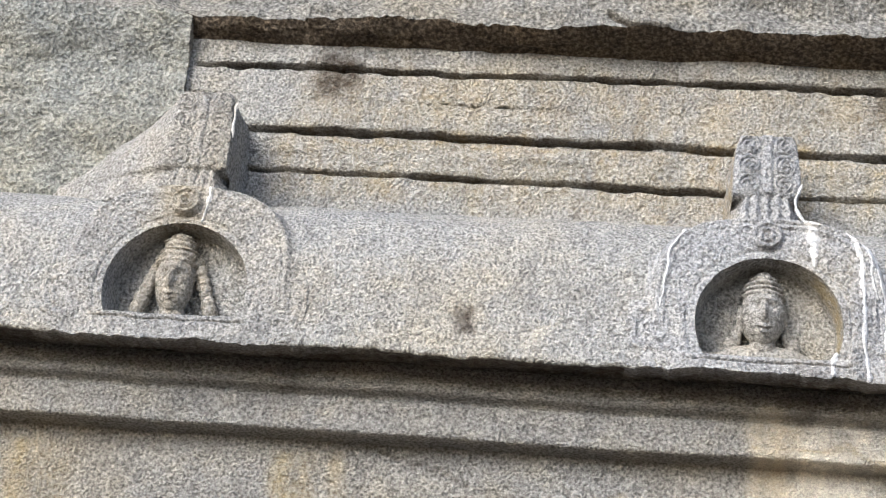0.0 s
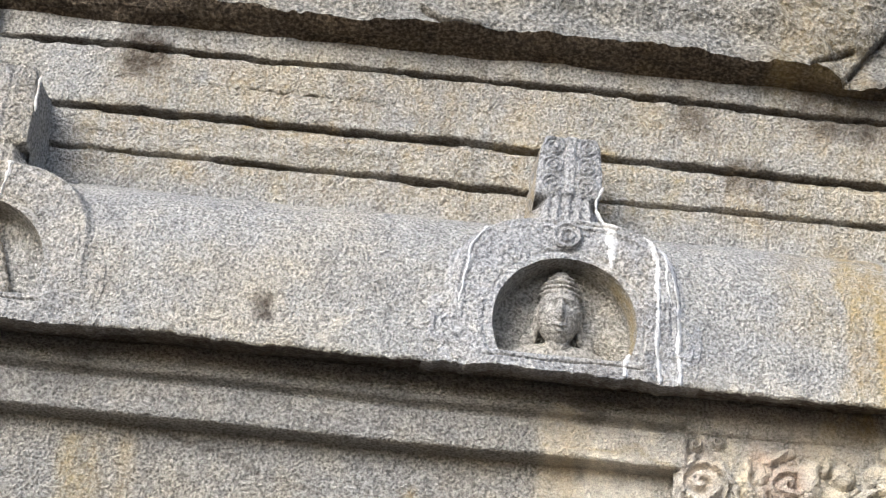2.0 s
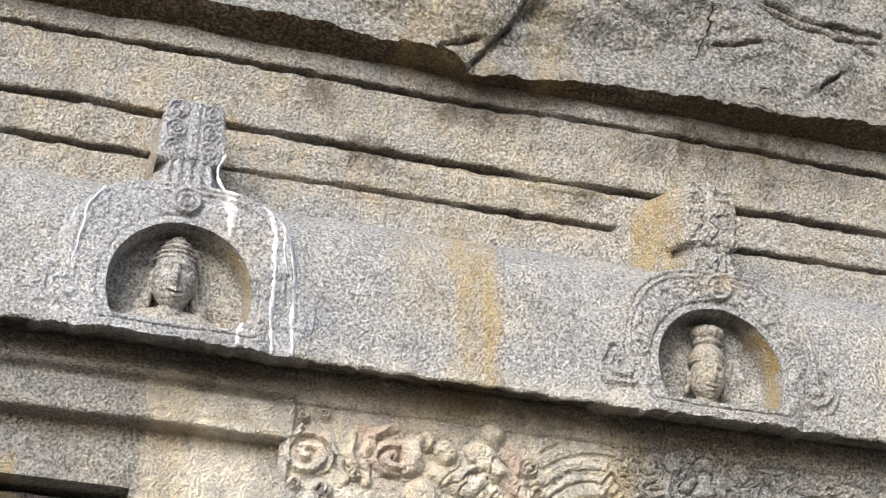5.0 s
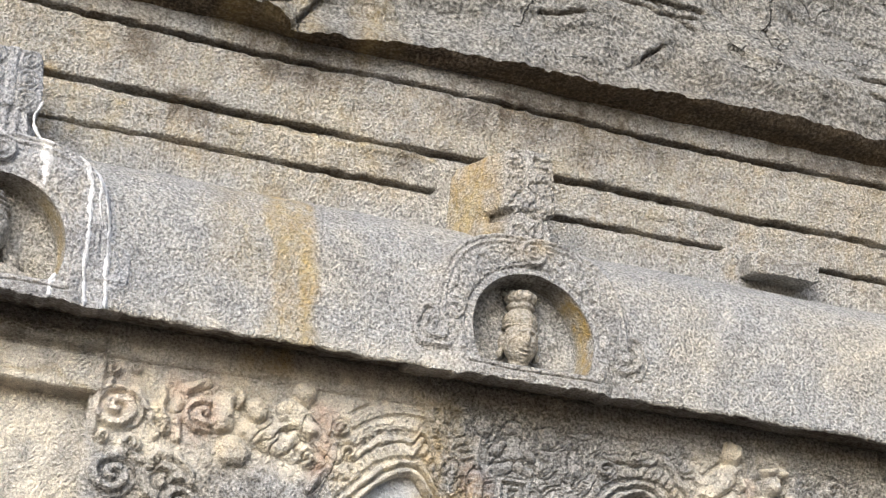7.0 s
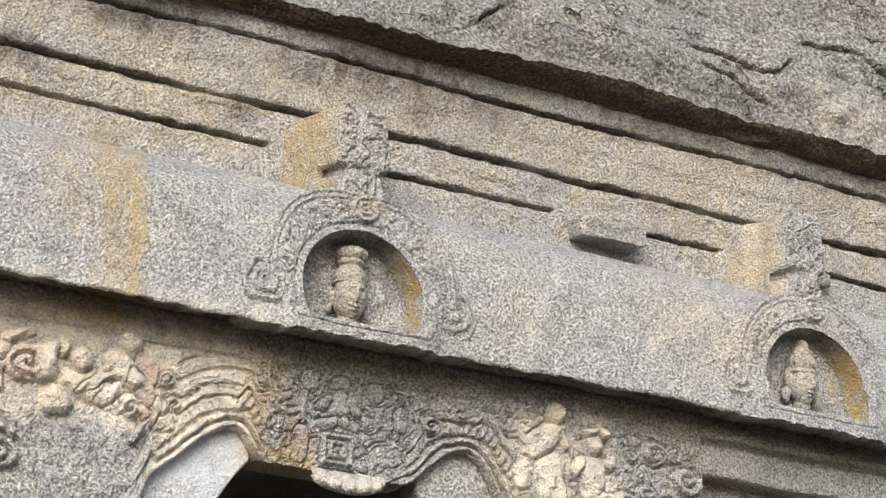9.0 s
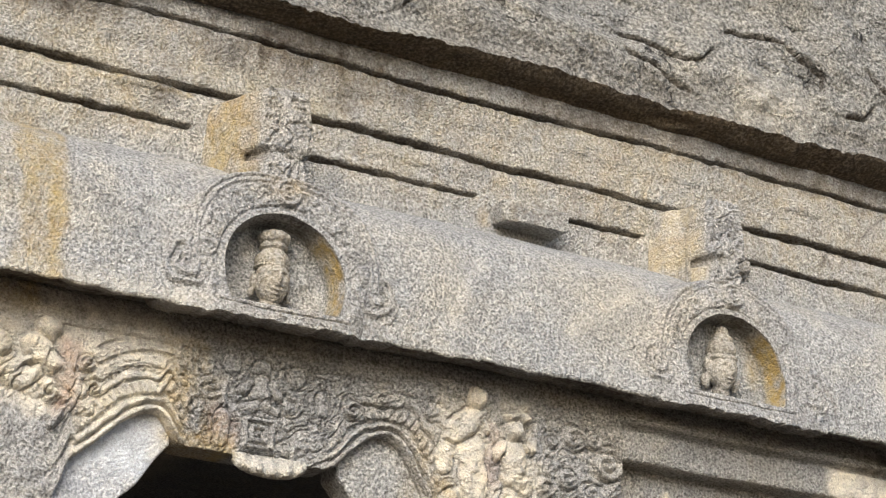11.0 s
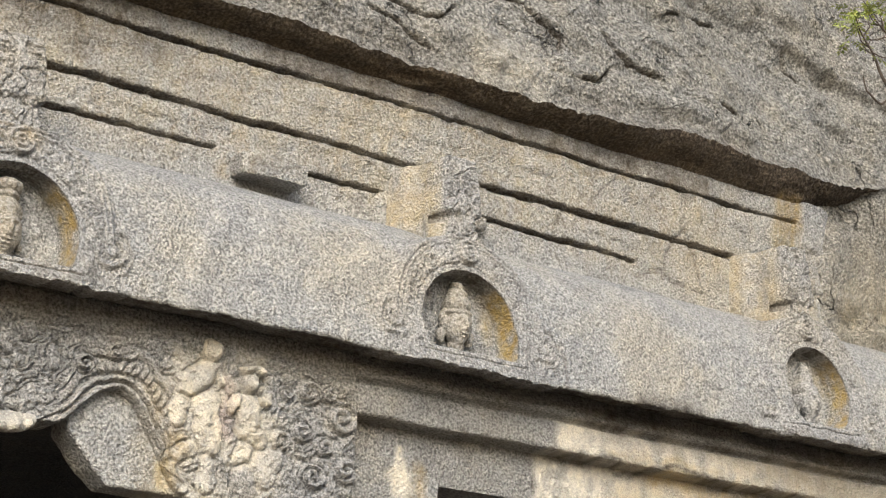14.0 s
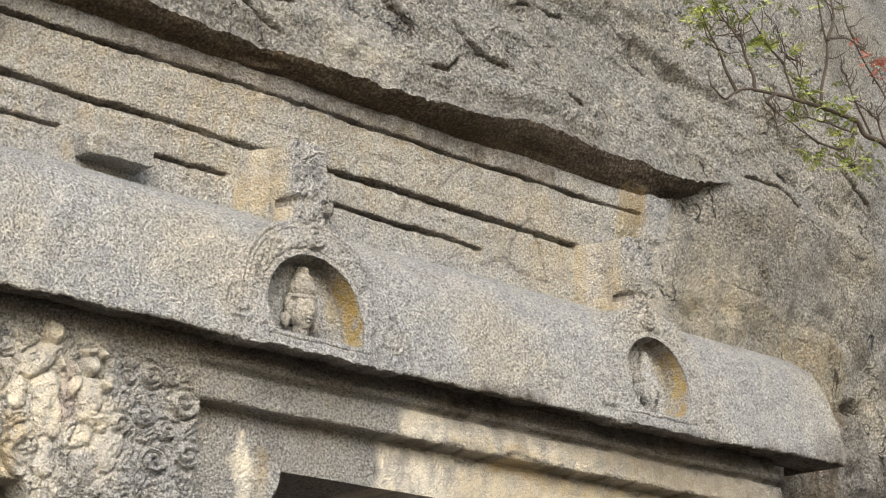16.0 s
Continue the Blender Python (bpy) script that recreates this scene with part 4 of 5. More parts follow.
def ribbon(path, arch, w0, w1, lift=0.009, y_of=None):
    """A run of thick lime wash down the stone."""
    p = np.array(path)
    s = np.linspace(0, len(p) - 1, 40)
    cx_, cz_ = np.interp(s, range(len(p)), p[:, 0]), np.interp(s, range(len(p)), p[:, 1])
    cx_ = cx_ + 0.004 * vnoise(cz_ * 30, p[0, 0] * 9, 0.0)
    w = 1.2 * np.linspace(w0, w1, 40) * (1 + 0.45 * vnoise(cz_ * 45, p[0, 0] * 7, 2.0)) * np.minimum(1, np.minimum(s, len(p) - 1 - s) * 6 + 0.25)
    f = np.linspace(-1, 1, 7)
    tx, tz = np.gradient(cx_), np.gradient(cz_)
    n_ = np.hypot(tx, tz) + 1e-9
    X = cx_[:, None] - (w * tz / n_)[:, None] * f
    Z = cz_[:, None] + (w * tx / n_)[:, None] * f
    skin = cornice_y(X, Z) + 0.012 * fbm(X * 2.2, Z * 2.2, 0.3, 3) + 0.004 * fbm(X * 14, Z * 14, 6.3, 4)
    Y = (np.minimum(panel_y(X, Z, arch), skin) if y_of is None else y_of(X, Z)) - lift * (1 - f[None, :] ** 2) + 0.002 + 0.006 * np.clip(vnoise(X * 60, Z * 60, 3.0), 0, 1)
    return X, Y, Z


def fin_y(x, z):
    return 5.790 + 0 * x


LIME = granite("lime_wash", (0.52, 0.53, 0.55), (0.68, 0.69, 0.71), (0.80, 0.81, 0.83), relief=0.5)
ARCH_LABELS = [
    "worn granite horseshoe arch with a plain eroded finial", "carved granite horseshoe arch streaked with white lime", "carved granite horseshoe arch with ochre-stained flank",
    "shallow carved granite horseshoe arch with ochre niche wall", "small eroded granite horseshoe arch near the cornice end"]
FLARES = [(0.16, 0.012), (0.02, 0.0), (0.135, 0.0), (0.075, 0.0), (0.06, 0.03)]
OCHRE = [0.15, 0.75, 1.25, 1.25, 1.15]
for arch, label, flares, och in zip(ARCHES, ARCH_LABELS, FLARES, OCHRE):
    thing = tagged(new("horseshoe_arch"), label, "niche arch", "arches along the cornice")
    thing.location = (arch[0], LIP, 1.99 + EYE)
    inv = Matrix.Translation(thing.location).inverted()
    X, Y, Z, ex = niche_shell(arch, och)
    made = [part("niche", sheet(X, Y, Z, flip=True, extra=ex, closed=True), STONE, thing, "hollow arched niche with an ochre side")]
    X, Y, Z = arch_panel(arch)
    skin = LIMED if arch[6] == 2.0 else CARVED
    # panel's underside edge: shade below the sill painted in dark
    under = np.zeros(X.shape + (4,))
    under[:, -1, 2] = 0.95 * (Z[:, -1] < arch[2] - 0.02)
    made.append(part("arch_band", sheet(X, Y, Z, closed=True, extra=under), skin, thing))
    X, Y, Z, ex = finial(arch, *flares)
    made.append(part("finial", sheet(X, Y, Z, stained=False, extra=ex), skin, thing, "carved finial with curling volutes"))
    if arch[6] == 4.0:
        made.append(part("knob", block(4.565, 4.665, 6.035, 6.12, 2.735, 2.800, 0.026, 0.006, 0.02), STONE, thing, "rounded stone knob beside the neck"))
    drips = []
    if arch[6] == 2.0:
        for path, a, b in (
            ([(0.215, 2.58), (0.206, 2.51), (0.165, 2.43), (0.146, 2.31), (0.134, 2.21)], 0.007, 0.004),
            ([(0.625, 2.575), (0.625, 2.52), (0.632, 2.45), (0.632, 2.385)], 0.030, 0.007), ([(0.61, 2.57), (0.67, 2.565), (0.72, 2.545)], 0.016, 0.010),
            ([(0.72, 2.55), (0.765, 2.50), (0.788, 2.40), (0.793, 2.25), (0.795, 2.10), (0.806, 1.985)], 0.010, 0.007),
            ([(0.74, 2.55), (0.79, 2.53), (0.815, 2.44), (0.822, 2.35), (0.835, 2.27)], 0.006, 0.003),
            ([(0.78, 2.54), (0.82, 2.49), (0.852, 2.36), (0.868, 2.20), (0.866, 2.08), (0.874, 1.99)], 0.010, 0.008),
            ([(0.700, 2.075), (0.690, 2.03), (0.686, 1.985)], 0.009, 0.006)):
            drips.append(ribbon(path, arch, a, b))
        drips.append(ribbon([(0.598, 2.705), (0.575, 2.655), (0.578, 2.61), (0.60, 2.565)], arch, 0.003, 0.005, 0.004, lambda x, z: 5.775 + 0 * x))
    if arch[6] == 1.0:
        drips.append(ribbon([(-1.374, 2.93), (-1.376, 2.86), (-1.372, 2.79)], arch, 0.005, 0.004, 0.006, lambda x, z: 5.803 + 0 * x))
        drips.append(ribbon([(-1.418, 2.63), (-1.412, 2.58), (-1.420, 2.50), (-1.428, 2.44)], arch, 0.010, 0.004))
    for d in drips:
        made.append(part("lime_run", sheet(*d, stained=False), LIME, thing, "white lime run"))
    for ob in made:
        ob.matrix_parent_inverse = inv


# ---- carved heads: one plain worn mesh each ----
def carved_head(x, sill, face_z, hw, hh, top, style, seed):
    """A worn head on a low bust: fused into one mesh. Heights are counted from the eye."""
    bm = bmesh.new()

    def lump(cx, cy, cz, rx, ry, rz, shape=None, seg=28):
        for v in bmesh.ops.create_uvsphere(bm, u_segments=seg, v_segments=seg // 2 + 4, radius=1.0)["verts"]:
            p = v.co.copy()
            k = shape(p) if shape else 1.0
            v.co = Vector((cx + p.x * rx * k, cy + p.y * ry * k, cz + p.z * rz * k))

    def bell(v, at, wide):
        return math.exp(-((v - at) / wide) ** 2)

    def face_shape(p):
        if p.y > 0.1:
            return 1.0
        k = 1.0 + 0.34 * bell(p.x, 0, 0.14) * bell(p.z, -0.10, 0.26)
        k -= 0.19 * bell(abs(p.x), 0.36, 0.18) * bell(p.z, 0.08, 0.11)
        k += 0.09 * bell(abs(p.x), 0.36, 0.14) * bell(p.z, 0.06, 0.05)
        k += 0.13 * bell(p.z, 0.27, 0.07) * bell(p.x, 0, 0.6)
        k += 0.17 * bell(p.x, 0, 0.24) * bell(p.z, -0.50, 0.06) + 0.14 * bell(p.x, 0, 0.20) * bell(p.z, -0.64, 0.05)
        k -= 0.14 * bell(p.x, 0, 0.26) * bell(p.z, -0.57, 0.04) + 0.10 * bell(p.x, 0, 0.26) * bell(p.z, -0.40, 0.04)
        return k + 0.07 * bell(p.x, 0, 0.25) * bell(p.z, -0.88, 0.10)

    fz, rise = face_z, top - face_z - hh * 0.55
    lump(0, 0, fz, hw, hw * 1.05, hh, face_shape, 64)
    if style == "turban":
        for k, t in ((1.06, 0.02), (1.0, 0.25), (0.84, 0.50), (0.66, 0.72), (0.42, 0.90)):
            lump(0, 0.012, fz + hh * 0.55 + rise * t, hw * k, hw * k * 1.05, rise * 0.17)
        lump(0, 0.02, fz + hh * 0.55 + rise * 0.4, hw * 0.7, hw * 0.7, rise * 0.5)
    elif style == "tall":
        lump(0, 0.01, fz + hh * 0.55 + rise * 0.04, hw * 1.04, hw * 1.06, rise * 0.06)
        lump(0, 0.01, fz + hh * 0.55 + rise * 0.20, hw * 1.02, hw * 1.04, rise * 0.34)
        lump(0, 0.01, fz + hh * 0.55 + rise * 0.56, hw * 0.84, hw * 0.84, rise * 0.14)
        lump(0, 0.008, fz + hh * 0.55 + rise * 0.79, hw * 0.93, hw * 0.93, rise * 0.21, lambda p: 1 + 0.07 * math.cos(9 * math.atan2(p.y, p.x)))
    elif style == "crown":
        for k, t, c in ((1.16, 0.03, 0.14), (1.10, 0.30, 0.30), (0.86, 0.55, 0.22), (0.50, 0.84, 0.17)):
            lump(0, 0.012, fz + hh * 0.55 + rise * t, hw * k, hw * k, rise * c)
        lump(0, 0.015, fz + hh * 0.55 + rise * 0.45, hw * 0.75, hw * 0.75, rise * 0.45)
    elif style == "hood":
        for k, t, c in ((1.40, -0.25, 0.36), (1.32, 0.10, 0.30), (0.98, 0.42, 0.26), (0.62, 0.70, 0.20), (0.34, 0.90, 0.12)):
            lump(0, 0.032, fz + hh * 0.55 + rise * t, hw * k, hw * 0.95 * k, rise * c)
    else:
        for k, t, c in ((1.16, 0.02, 0.12), (1.02, 0.24, 0.26), (1.06, 0.40, 0.09), (0.86, 0.58, 0.22), (0.90, 0.72, 0.08), (0.62, 0.86, 0.16)):
            lump(0, 0.015, fz + hh * 0.55 + rise * t, hw * k, hw * k, rise * c)
    for s in (-1, 1):
        if style == "tall":
            lump(s * hw * 1.02, 0.02, fz - hh * 0.1, hw * 0.16, hw * 0.35, hh * 0.42, None, 14)
            lump(s * hw * 1.12, 0.02, fz - hh * 0.55, hw * 0.20, hw * 0.25, hh * 0.20, None, 14)
        elif style == "crown":
            lump(s * hw * 1.05, 0.02, fz + hh * 0.30, hw * 0.30, hw * 0.4, hh * 0.55, None, 14)
            lump(s * hw * 1.25, 0.02, fz - hh * 0.55, hw * 0.36, hw * 0.4, hh * 0.40, None, 14)
        elif style == "locks":
            for i in range(6):
                t = i / 5
                lump(s * hw * (1.0 + 0.95 * t), 0.03, fz + hh * (0.70 - 1.55 * t), hw * (0.32 + 0.10 * t), hw * 0.45, hh * 0.30, None, 14)
        else:
            lump(s * hw * 1.02, 0.03, fz - hh * 0.25, hw * 0.17, hw * 0.3, hh * 0.62, None, 14)
            lump(s * hw * 1.40, 0.04, fz - hh * 0.95, hw * 0.38, hw * 0.4, hh * 0.36, None, 14)
            lump(s * hw * 1.18, 0.04, fz - hh * 0.60, hw * 0.22, hw * 0.3, hh * 0.34, None, 14)
    low = fz - hh - sill
    lump(0, 0.015, fz - hh * 1.0, hw * 0.62, hw * 0.6, hh * 0.40, None, 18)
    if style == "turban":
        lump(0, 0.03, sill + low * 0.1, hw * 2.7, hw * 0.85, low * 0.95 + 0.012, None, 30)
    for v in bm.verts:
        v.co.z = max(v.co.z, sill - 0.006)
        v.co += noise.noise_vector(v.co * 45 + Vector((seed, 0, 0))) * (0.0016 if seed in (2, 3) else 0.0034)
        v.co += noise.noise_vector(v.co * 18 + Vector((seed, 4, 0))) * (0.0015 if seed in (2, 3) else 0.006)
        v.co.z -= sill
    me = bpy.data.meshes.new("carved_head")
    bm.to_mesh(me)
    bm.free()
    raw = new("carved_head_raw", me)
    mod = raw.modifiers.new("fuse", "REMESH")
    mod.mode, mod.voxel_size, mod.use_smooth_shade = "VOXEL", 0.0026, True
    fused = bpy.data.meshes.new_from_object(raw.evaluated_get(bpy.context.evaluated_depsgraph_get()))
    bpy.data.objects.remove(raw)
    ob = part("carved_head", fused, SMOOTH)
    tint = np.zeros((len(fused.vertices), 4), np.float32)
    tint[:, 0] = {"tall": 0.30, "locks": 0.16, "crown": 0.2}.get(style, 0.0)
    fused.color_attributes["tint"].data.foreach_set("color", tint.ravel())
    ob.location = (x, 5.812, sill + EYE)
    return ob


for x, sill, fz, hw, hh, top, style, seed, label in (
    (-1.503, 2.085, 2.240, 0.066, 0.112, 2.418, "locks", 1, "eroded stone head with side locks in a niche"), (0.475, 2.045, 2.235, 0.072, 0.110, 2.385, "turban", 2, "smooth grey stone head with a tiered turban"),
    (2.366, 2.035, 2.165, 0.063, 0.083, 2.362, "tall", 3, "slender yellowish stone head with a tall headdress"), (4.333, 2.045, 2.188, 0.057, 0.082, 2.378, "crown", 4, "weathered stone head with a high crown"),
    (6.388, 2.060, 2.200, 0.050, 0.082, 2.400, "hood", 5, "small worn stone head with a pointed crown")):
    tagged(carved_head(x, sill, fz, hw, hh, top, style, seed), label, "carved head", "heads in the niches")


# ---- the carved lintel over the middle opening ----
def under_z(x):
    return sum(under_edge(x + k * 0.007) for k in range(-5, 6)) / 11


def under_edge(x):
    return np.interp(x, [0.9, 1.70, 1.73, 1.80, 1.87, 1.95, 2.03, 2.075, 2.10, 2.12, 2.70, 2.74, 2.80, 2.87, 2.95, 3.01, 3.06, 3.12, 3.16, 3.25, 3.27, 4.0],
                     [1.22, 1.22, 1.445, 1.495, 1.565, 1.64, 1.675, 1.66, 1.60, 1.57, 1.565, 1.585, 1.66, 1.715, 1.722, 1.67, 1.585, 1.49, 1.39, 1.37, 1.22, 1.22])


def limb2(x, z, ax, az, bx, bz, w, h):
    """A rounded limb or body in relief, the cut line round it, and how far a place lies in it."""
    x, z = x + 0.007 * vnoise(x * 32, z * 32, 2.0), z + 0.007 * vnoise(x * 32, z * 32, 6.0)
    dx, dz = bx - ax, bz - az
    t = np.clip(((x - ax) * dx + (z - az) * dz) / (dx * dx + dz * dz + 1e-9), 0, 1)
    d = np.hypot(x - ax - t * dx, z - az - t * dz) / w
    return 0.72 * h * np.clip(1 - d * d, 0, 1) ** 0.45 + 0.005 * np.sin((x * dz - z * dx) / (w * 0.30 * np.hypot(dx, dz) + 1e-4) + 4 * t) * (d < 0.85) * (np.hypot(dx, dz) > 0.06), np.exp(-((d - 1.10) / 0.10) ** 2), smooth(1.1, 0.9, d)


def coil(x, z, cx, cz, r, pitch, h, way=1):
    rr, th = np.hypot(x - cx, z - cz), np.arctan2(z - cz, x - cx)
    x, z = x + 0.004 * vnoise(x * 24, z * 24, cx * 3), z + 0.004 * vnoise(x * 24, z * 24, cz * 5)
    rr, th = np.hypot((x - cx) * 0.9, (z - cz) * 1.08), np.arctan2(z - cz, x - cx)
    return h * 0.62 * smooth(r, r - 0.016, rr) * (0.25 + 0.75 * smooth(-0.85, 0.1, np.sin(rr / pitch * 2 * np.pi + way * th + cx * 40))) * (0.9 + 0.15 * vnoise(x * 45, z * 45, 2.0))


RIDER_AND_BEAST = [   # in faded paint
    (1.056, 1.828, 1.114, 1.740, 0.016, 0.030), (1.114, 1.740, 1.136, 1.675, 0.016, 0.030), (1.145, 1.853, 1.161, 1.733, 0.015, 0.032), (1.404, 1.849, 1.408, 1.846, 0.034, 0.052),
    (1.360, 1.830, 1.358, 1.745, 0.036, 0.050), (1.470, 1.820, 1.475, 1.816, 0.042, 0.050), (1.632, 1.901, 1.636, 1.898, 0.046, 0.060), (1.588, 1.829, 1.661, 1.782, 0.044, 0.054),
    (1.661, 1.782, 1.760, 1.697, 0.030, 0.044), (1.573, 1.778, 1.481, 1.713, 0.017, 0.042), (1.606, 1.743, 1.561, 1.692, 0.026, 0.040), (1.756, 1.747, 1.740, 1.654, 0.015, 0.034),
    (1.740, 1.654, 1.673, 1.566, 0.015, 0.034), (1.403, 1.666, 1.408, 1.662, 0.055, 0.040)]
STEMS_AND_BODIES = [
    (0.997, 1.603, 1.075, 1.595, 0.020, 0.028), (1.075, 1.595, 1.127, 1.572, 0.020, 0.028), (1.127, 1.572, 1.156, 1.616, 0.018, 0.028), (1.156, 1.616, 1.225, 1.615, 0.018, 0.028),
    (1.225, 1.615, 1.276, 1.568, 0.018, 0.028), (1.202, 1.681, 1.198, 1.783, 0.020, 0.032), (1.198, 1.783, 1.220, 1.854, 0.020, 0.032), (1.220, 1.854, 1.291, 1.886, 0.020, 0.032),
    (0.932, 1.662, 0.921, 1.800, 0.014, 0.024), (0.921, 1.800, 0.969, 1.839, 0.014, 0.024), (1.468, 1.743, 1.608, 1.705, 0.055, 0.030), (1.666, 1.728, 1.773, 1.665, 0.050, 0.028)]
DWARF_AND_NEIGHBOURS = [
    (2.42, 1.888, 2.42, 1.882, 0.036, 0.044), (2.42, 1.83, 2.42, 1.79, 0.042, 0.040), (2.375, 1.835, 2.352, 1.80, 0.019, 0.040), (2.465, 1.835, 2.49, 1.80, 0.019, 0.040), (2.40, 1.755, 2.355, 1.742, 0.020, 0.034), (2.44, 1.755, 2.485, 1.742, 0.020, 0.034),
    (2.285, 1.70, 2.28, 1.62, 0.030, 0.030), (2.285, 1.85, 2.287, 1.74, 0.011, 0.028), (2.30, 1.90, 2.305, 1.885, 0.032, 0.032), (2.215, 1.875, 2.213, 1.865, 0.026, 0.030), (2.56, 1.89, 2.562, 1.88, 0.034, 0.036), (2.66, 1.82, 2.665, 1.78, 0.026, 0.028),
]
PALE_RIDER = [
    (3.285, 1.735, 3.30, 1.58, 0.058, 0.040), (3.195, 1.79, 3.165, 1.66, 0.036, 0.034), (3.305, 1.865, 3.205, 1.795, 0.050, 0.044), (3.325, 1.85, 3.345, 1.815, 0.018, 0.050), (3.297, 1.938, 3.296, 1.932, 0.042, 0.064),
    (3.225, 1.55, 3.15, 1.50, 0.034, 0.030), (3.15, 1.47, 3.20, 1.41, 0.030, 0.028), (3.31, 1.50, 3.30, 1.42, 0.036, 0.028),
]
PALE_CHILD = [
    (3.475, 1.62, 3.44, 1.54, 0.036, 0.030), (3.57, 1.56, 3.54, 1.50, 0.060, 0.030), (3.46, 1.47, 3.47, 1.43, 0.050, 0.028), (3.45, 1.645, 3.525, 1.62, 0.036, 0.042), (3.466, 1.755, 3.470, 1.70, 0.052, 0.046), (3.412, 1.775, 3.395, 1.72, 0.019, 0.046),
    (3.525, 1.775, 3.552, 1.765, 0.018, 0.046), (3.555, 1.775, 3.545, 1.865, 0.017, 0.044), (3.466, 1.838, 3.465, 1.832, 0.042, 0.072), (3.433, 1.880, 3.498, 1.882, 0.018, 0.078)]
FIGURES = STEMS_AND_BODIES + RIDER_AND_BEAST + DWARF_AND_NEIGHBOURS + PALE_RIDER + PALE_CHILD
SCROLL_COILS = [
    (0.997, 1.752, 0.092, 0.048, 1), (0.967, 1.882, 0.034, 0.018, -1), (1.050, 1.893, 0.028, 0.015, 1), (1.290, 1.774, 0.075, 0.039, -1),
    (1.165, 1.703, 0.030, 0.016, 1), (1.007, 1.524, 0.085, 0.044, 1), (1.183, 1.531, 0.100, 0.052, -1), (1.233, 1.462, 0.070, 0.036, 1),
    (1.059, 1.637, 0.040, 0.021, -1), (0.959, 1.650, 0.032, 0.017, 1), (1.139, 1.597, 0.028, 0.015, 1), (1.810, 1.715, 0.034, 0.018, -1),
    (1.663, 1.678, 0.045, 0.023, 1), (1.778, 1.797, 0.036, 0.019, 1)]
FOLIAGE_COILS = [
    (3.886, 1.767, 0.078, 0.041, -1), (3.731, 1.844, 0.060, 0.031, 1), (3.912, 1.559, 0.062, 0.032, 1), (3.759, 1.515, 0.062, 0.032, -1),
    (3.606, 1.636, 0.052, 0.027, 1), (3.704, 1.680, 0.050, 0.026, -1), (3.825, 1.853, 0.044, 0.023, 1), (3.807, 1.639, 0.048, 0.025, 1),
    (3.631, 1.825, 0.040, 0.021, -1),
    (2.78, 1.80, 0.045, 0.022, 1), (2.90, 1.86, 0.040, 0.020, -1)]
COILS = SCROLL_COILS + FOLIAGE_COILS


def lintel_relief(x, z):
    """Height of the carving, and where it keeps its pale coat."""
    h0 = 0.004
    slope = (under_z(x + h0) - under_z(x - h0)) / (2 * h0)
    d = (z - under_z(x)) / np.sqrt(1 + np.clip(slope, -3, 3) ** 2)
    calm = 1 - 0.75 * smooth(1.82, 1.74, x)
    base = calm * (0.012 * scrolls(x, z, 0.066, 21.0, 2.3) + 0.006 * scrolls(x, z, 0.035, 5.0, 2.0))
    plain = box_mask(x, z, 1.10, 2.06, 1.86, 1.99, 0.02)
    base = base * (1 - 0.85 * plain) + 0.004 * plain
    worn = box_mask(x, z, 1.26, 1.70, 1.1, 1.685, 0.035)
    base = base * (1 - 0.55 * worn) + worn * 0.006 * fbm(x * 34, z * 34, 4.0, 3)
    # ribs and a beaded fillet that follow both arches
    near = np.clip(box_mask(x, z, 1.72, 2.14, 1.3, 2.0, 0.02) + box_mask(x, z, 2.70, 3.15, 1.3, 2.0, 0.02), 0, 1) * (1 - smooth(0.13, 0.145, d))
    d = d + 0.004 * vnoise(x * 30, z * 30, 3.0)
    rib = 0.022 * (smooth(-0.002, 0.010, d) - smooth(0.018, 0.028, d)) + 0.020 * (smooth(0.030, 0.040, d) - smooth(0.048, 0.058, d))
    along = x + 0.6 * z * np.sign(slope)
    bead = (0.008 + 0.010 * smooth(-0.8, 0.2, np.sin(along / 0.034 * 2 * np.pi))) * (smooth(0.066, 0.072, d) - smooth(0.104, 0.110, d)) + 0.016 * (smooth(0.112, 0.120, d) - smooth(0.130, 0.142, d))
    base = base * (1 - near) + (rib + bead) * near
    # the fan over the pale arch
    fan = box_mask(x, z, 1.80, 2.11, 1.2, 1.95, 0.01) * smooth(0.145, 0.15, d) * (1 - smooth(1.905, 1.915, z))
    rows_ = smooth(-0.9, -0.2, np.sin(np.hypot(x - 2.03, (z - 1.50) * 0.9) / 0.050 * 2 * np.pi)) * (0.6 + 0.4 * scrolls(x, z, 0.04, 15.0, 1.8))
    base = base * (1 - fan) + fan * (0.008 + 0.012 * rows_)
    coat = 0 * x
    for cx, cz, rr_, pitch, way in COILS:
        inside = smooth(rr_ + 0.006, rr_ - 0.004, np.hypot(x - cx, z - cz))
        base = base * (1 - inside) + inside * coil(x, z, cx, cz, rr_, pitch, 0.046, way)
    for c in FIGURES:
        body, cut, inside = limb2(x, z, *c)
        body = body * (0.88 + 0.14 * vnoise(x * 38, z * 38, 7.0)) - 0.0015 * inside * (1 - scrolls(x, z, 0.085, 31.0, 1.5))
        base = np.maximum(base - 0.016 * cut, body)
        coat = np.maximum(coat, inside)
    # the square flower under the dwarf
    sq = np.maximum(np.abs(x - 2.42), np.abs(z - 1.652) * 1.05)
    base = np.where(sq < 0.072, 0.010 + 0.016 * smooth(-0.5, 0.5, np.cos(sq / 0.0255 * 2 * np.pi)), base)
    return base * smooth(0.90, 0.93, x) * smooth(3.97, 3.94, x), coat


xs = np.arange(0.905, 3.965, 0.0042)
v = np.linspace(0, 1, 150)
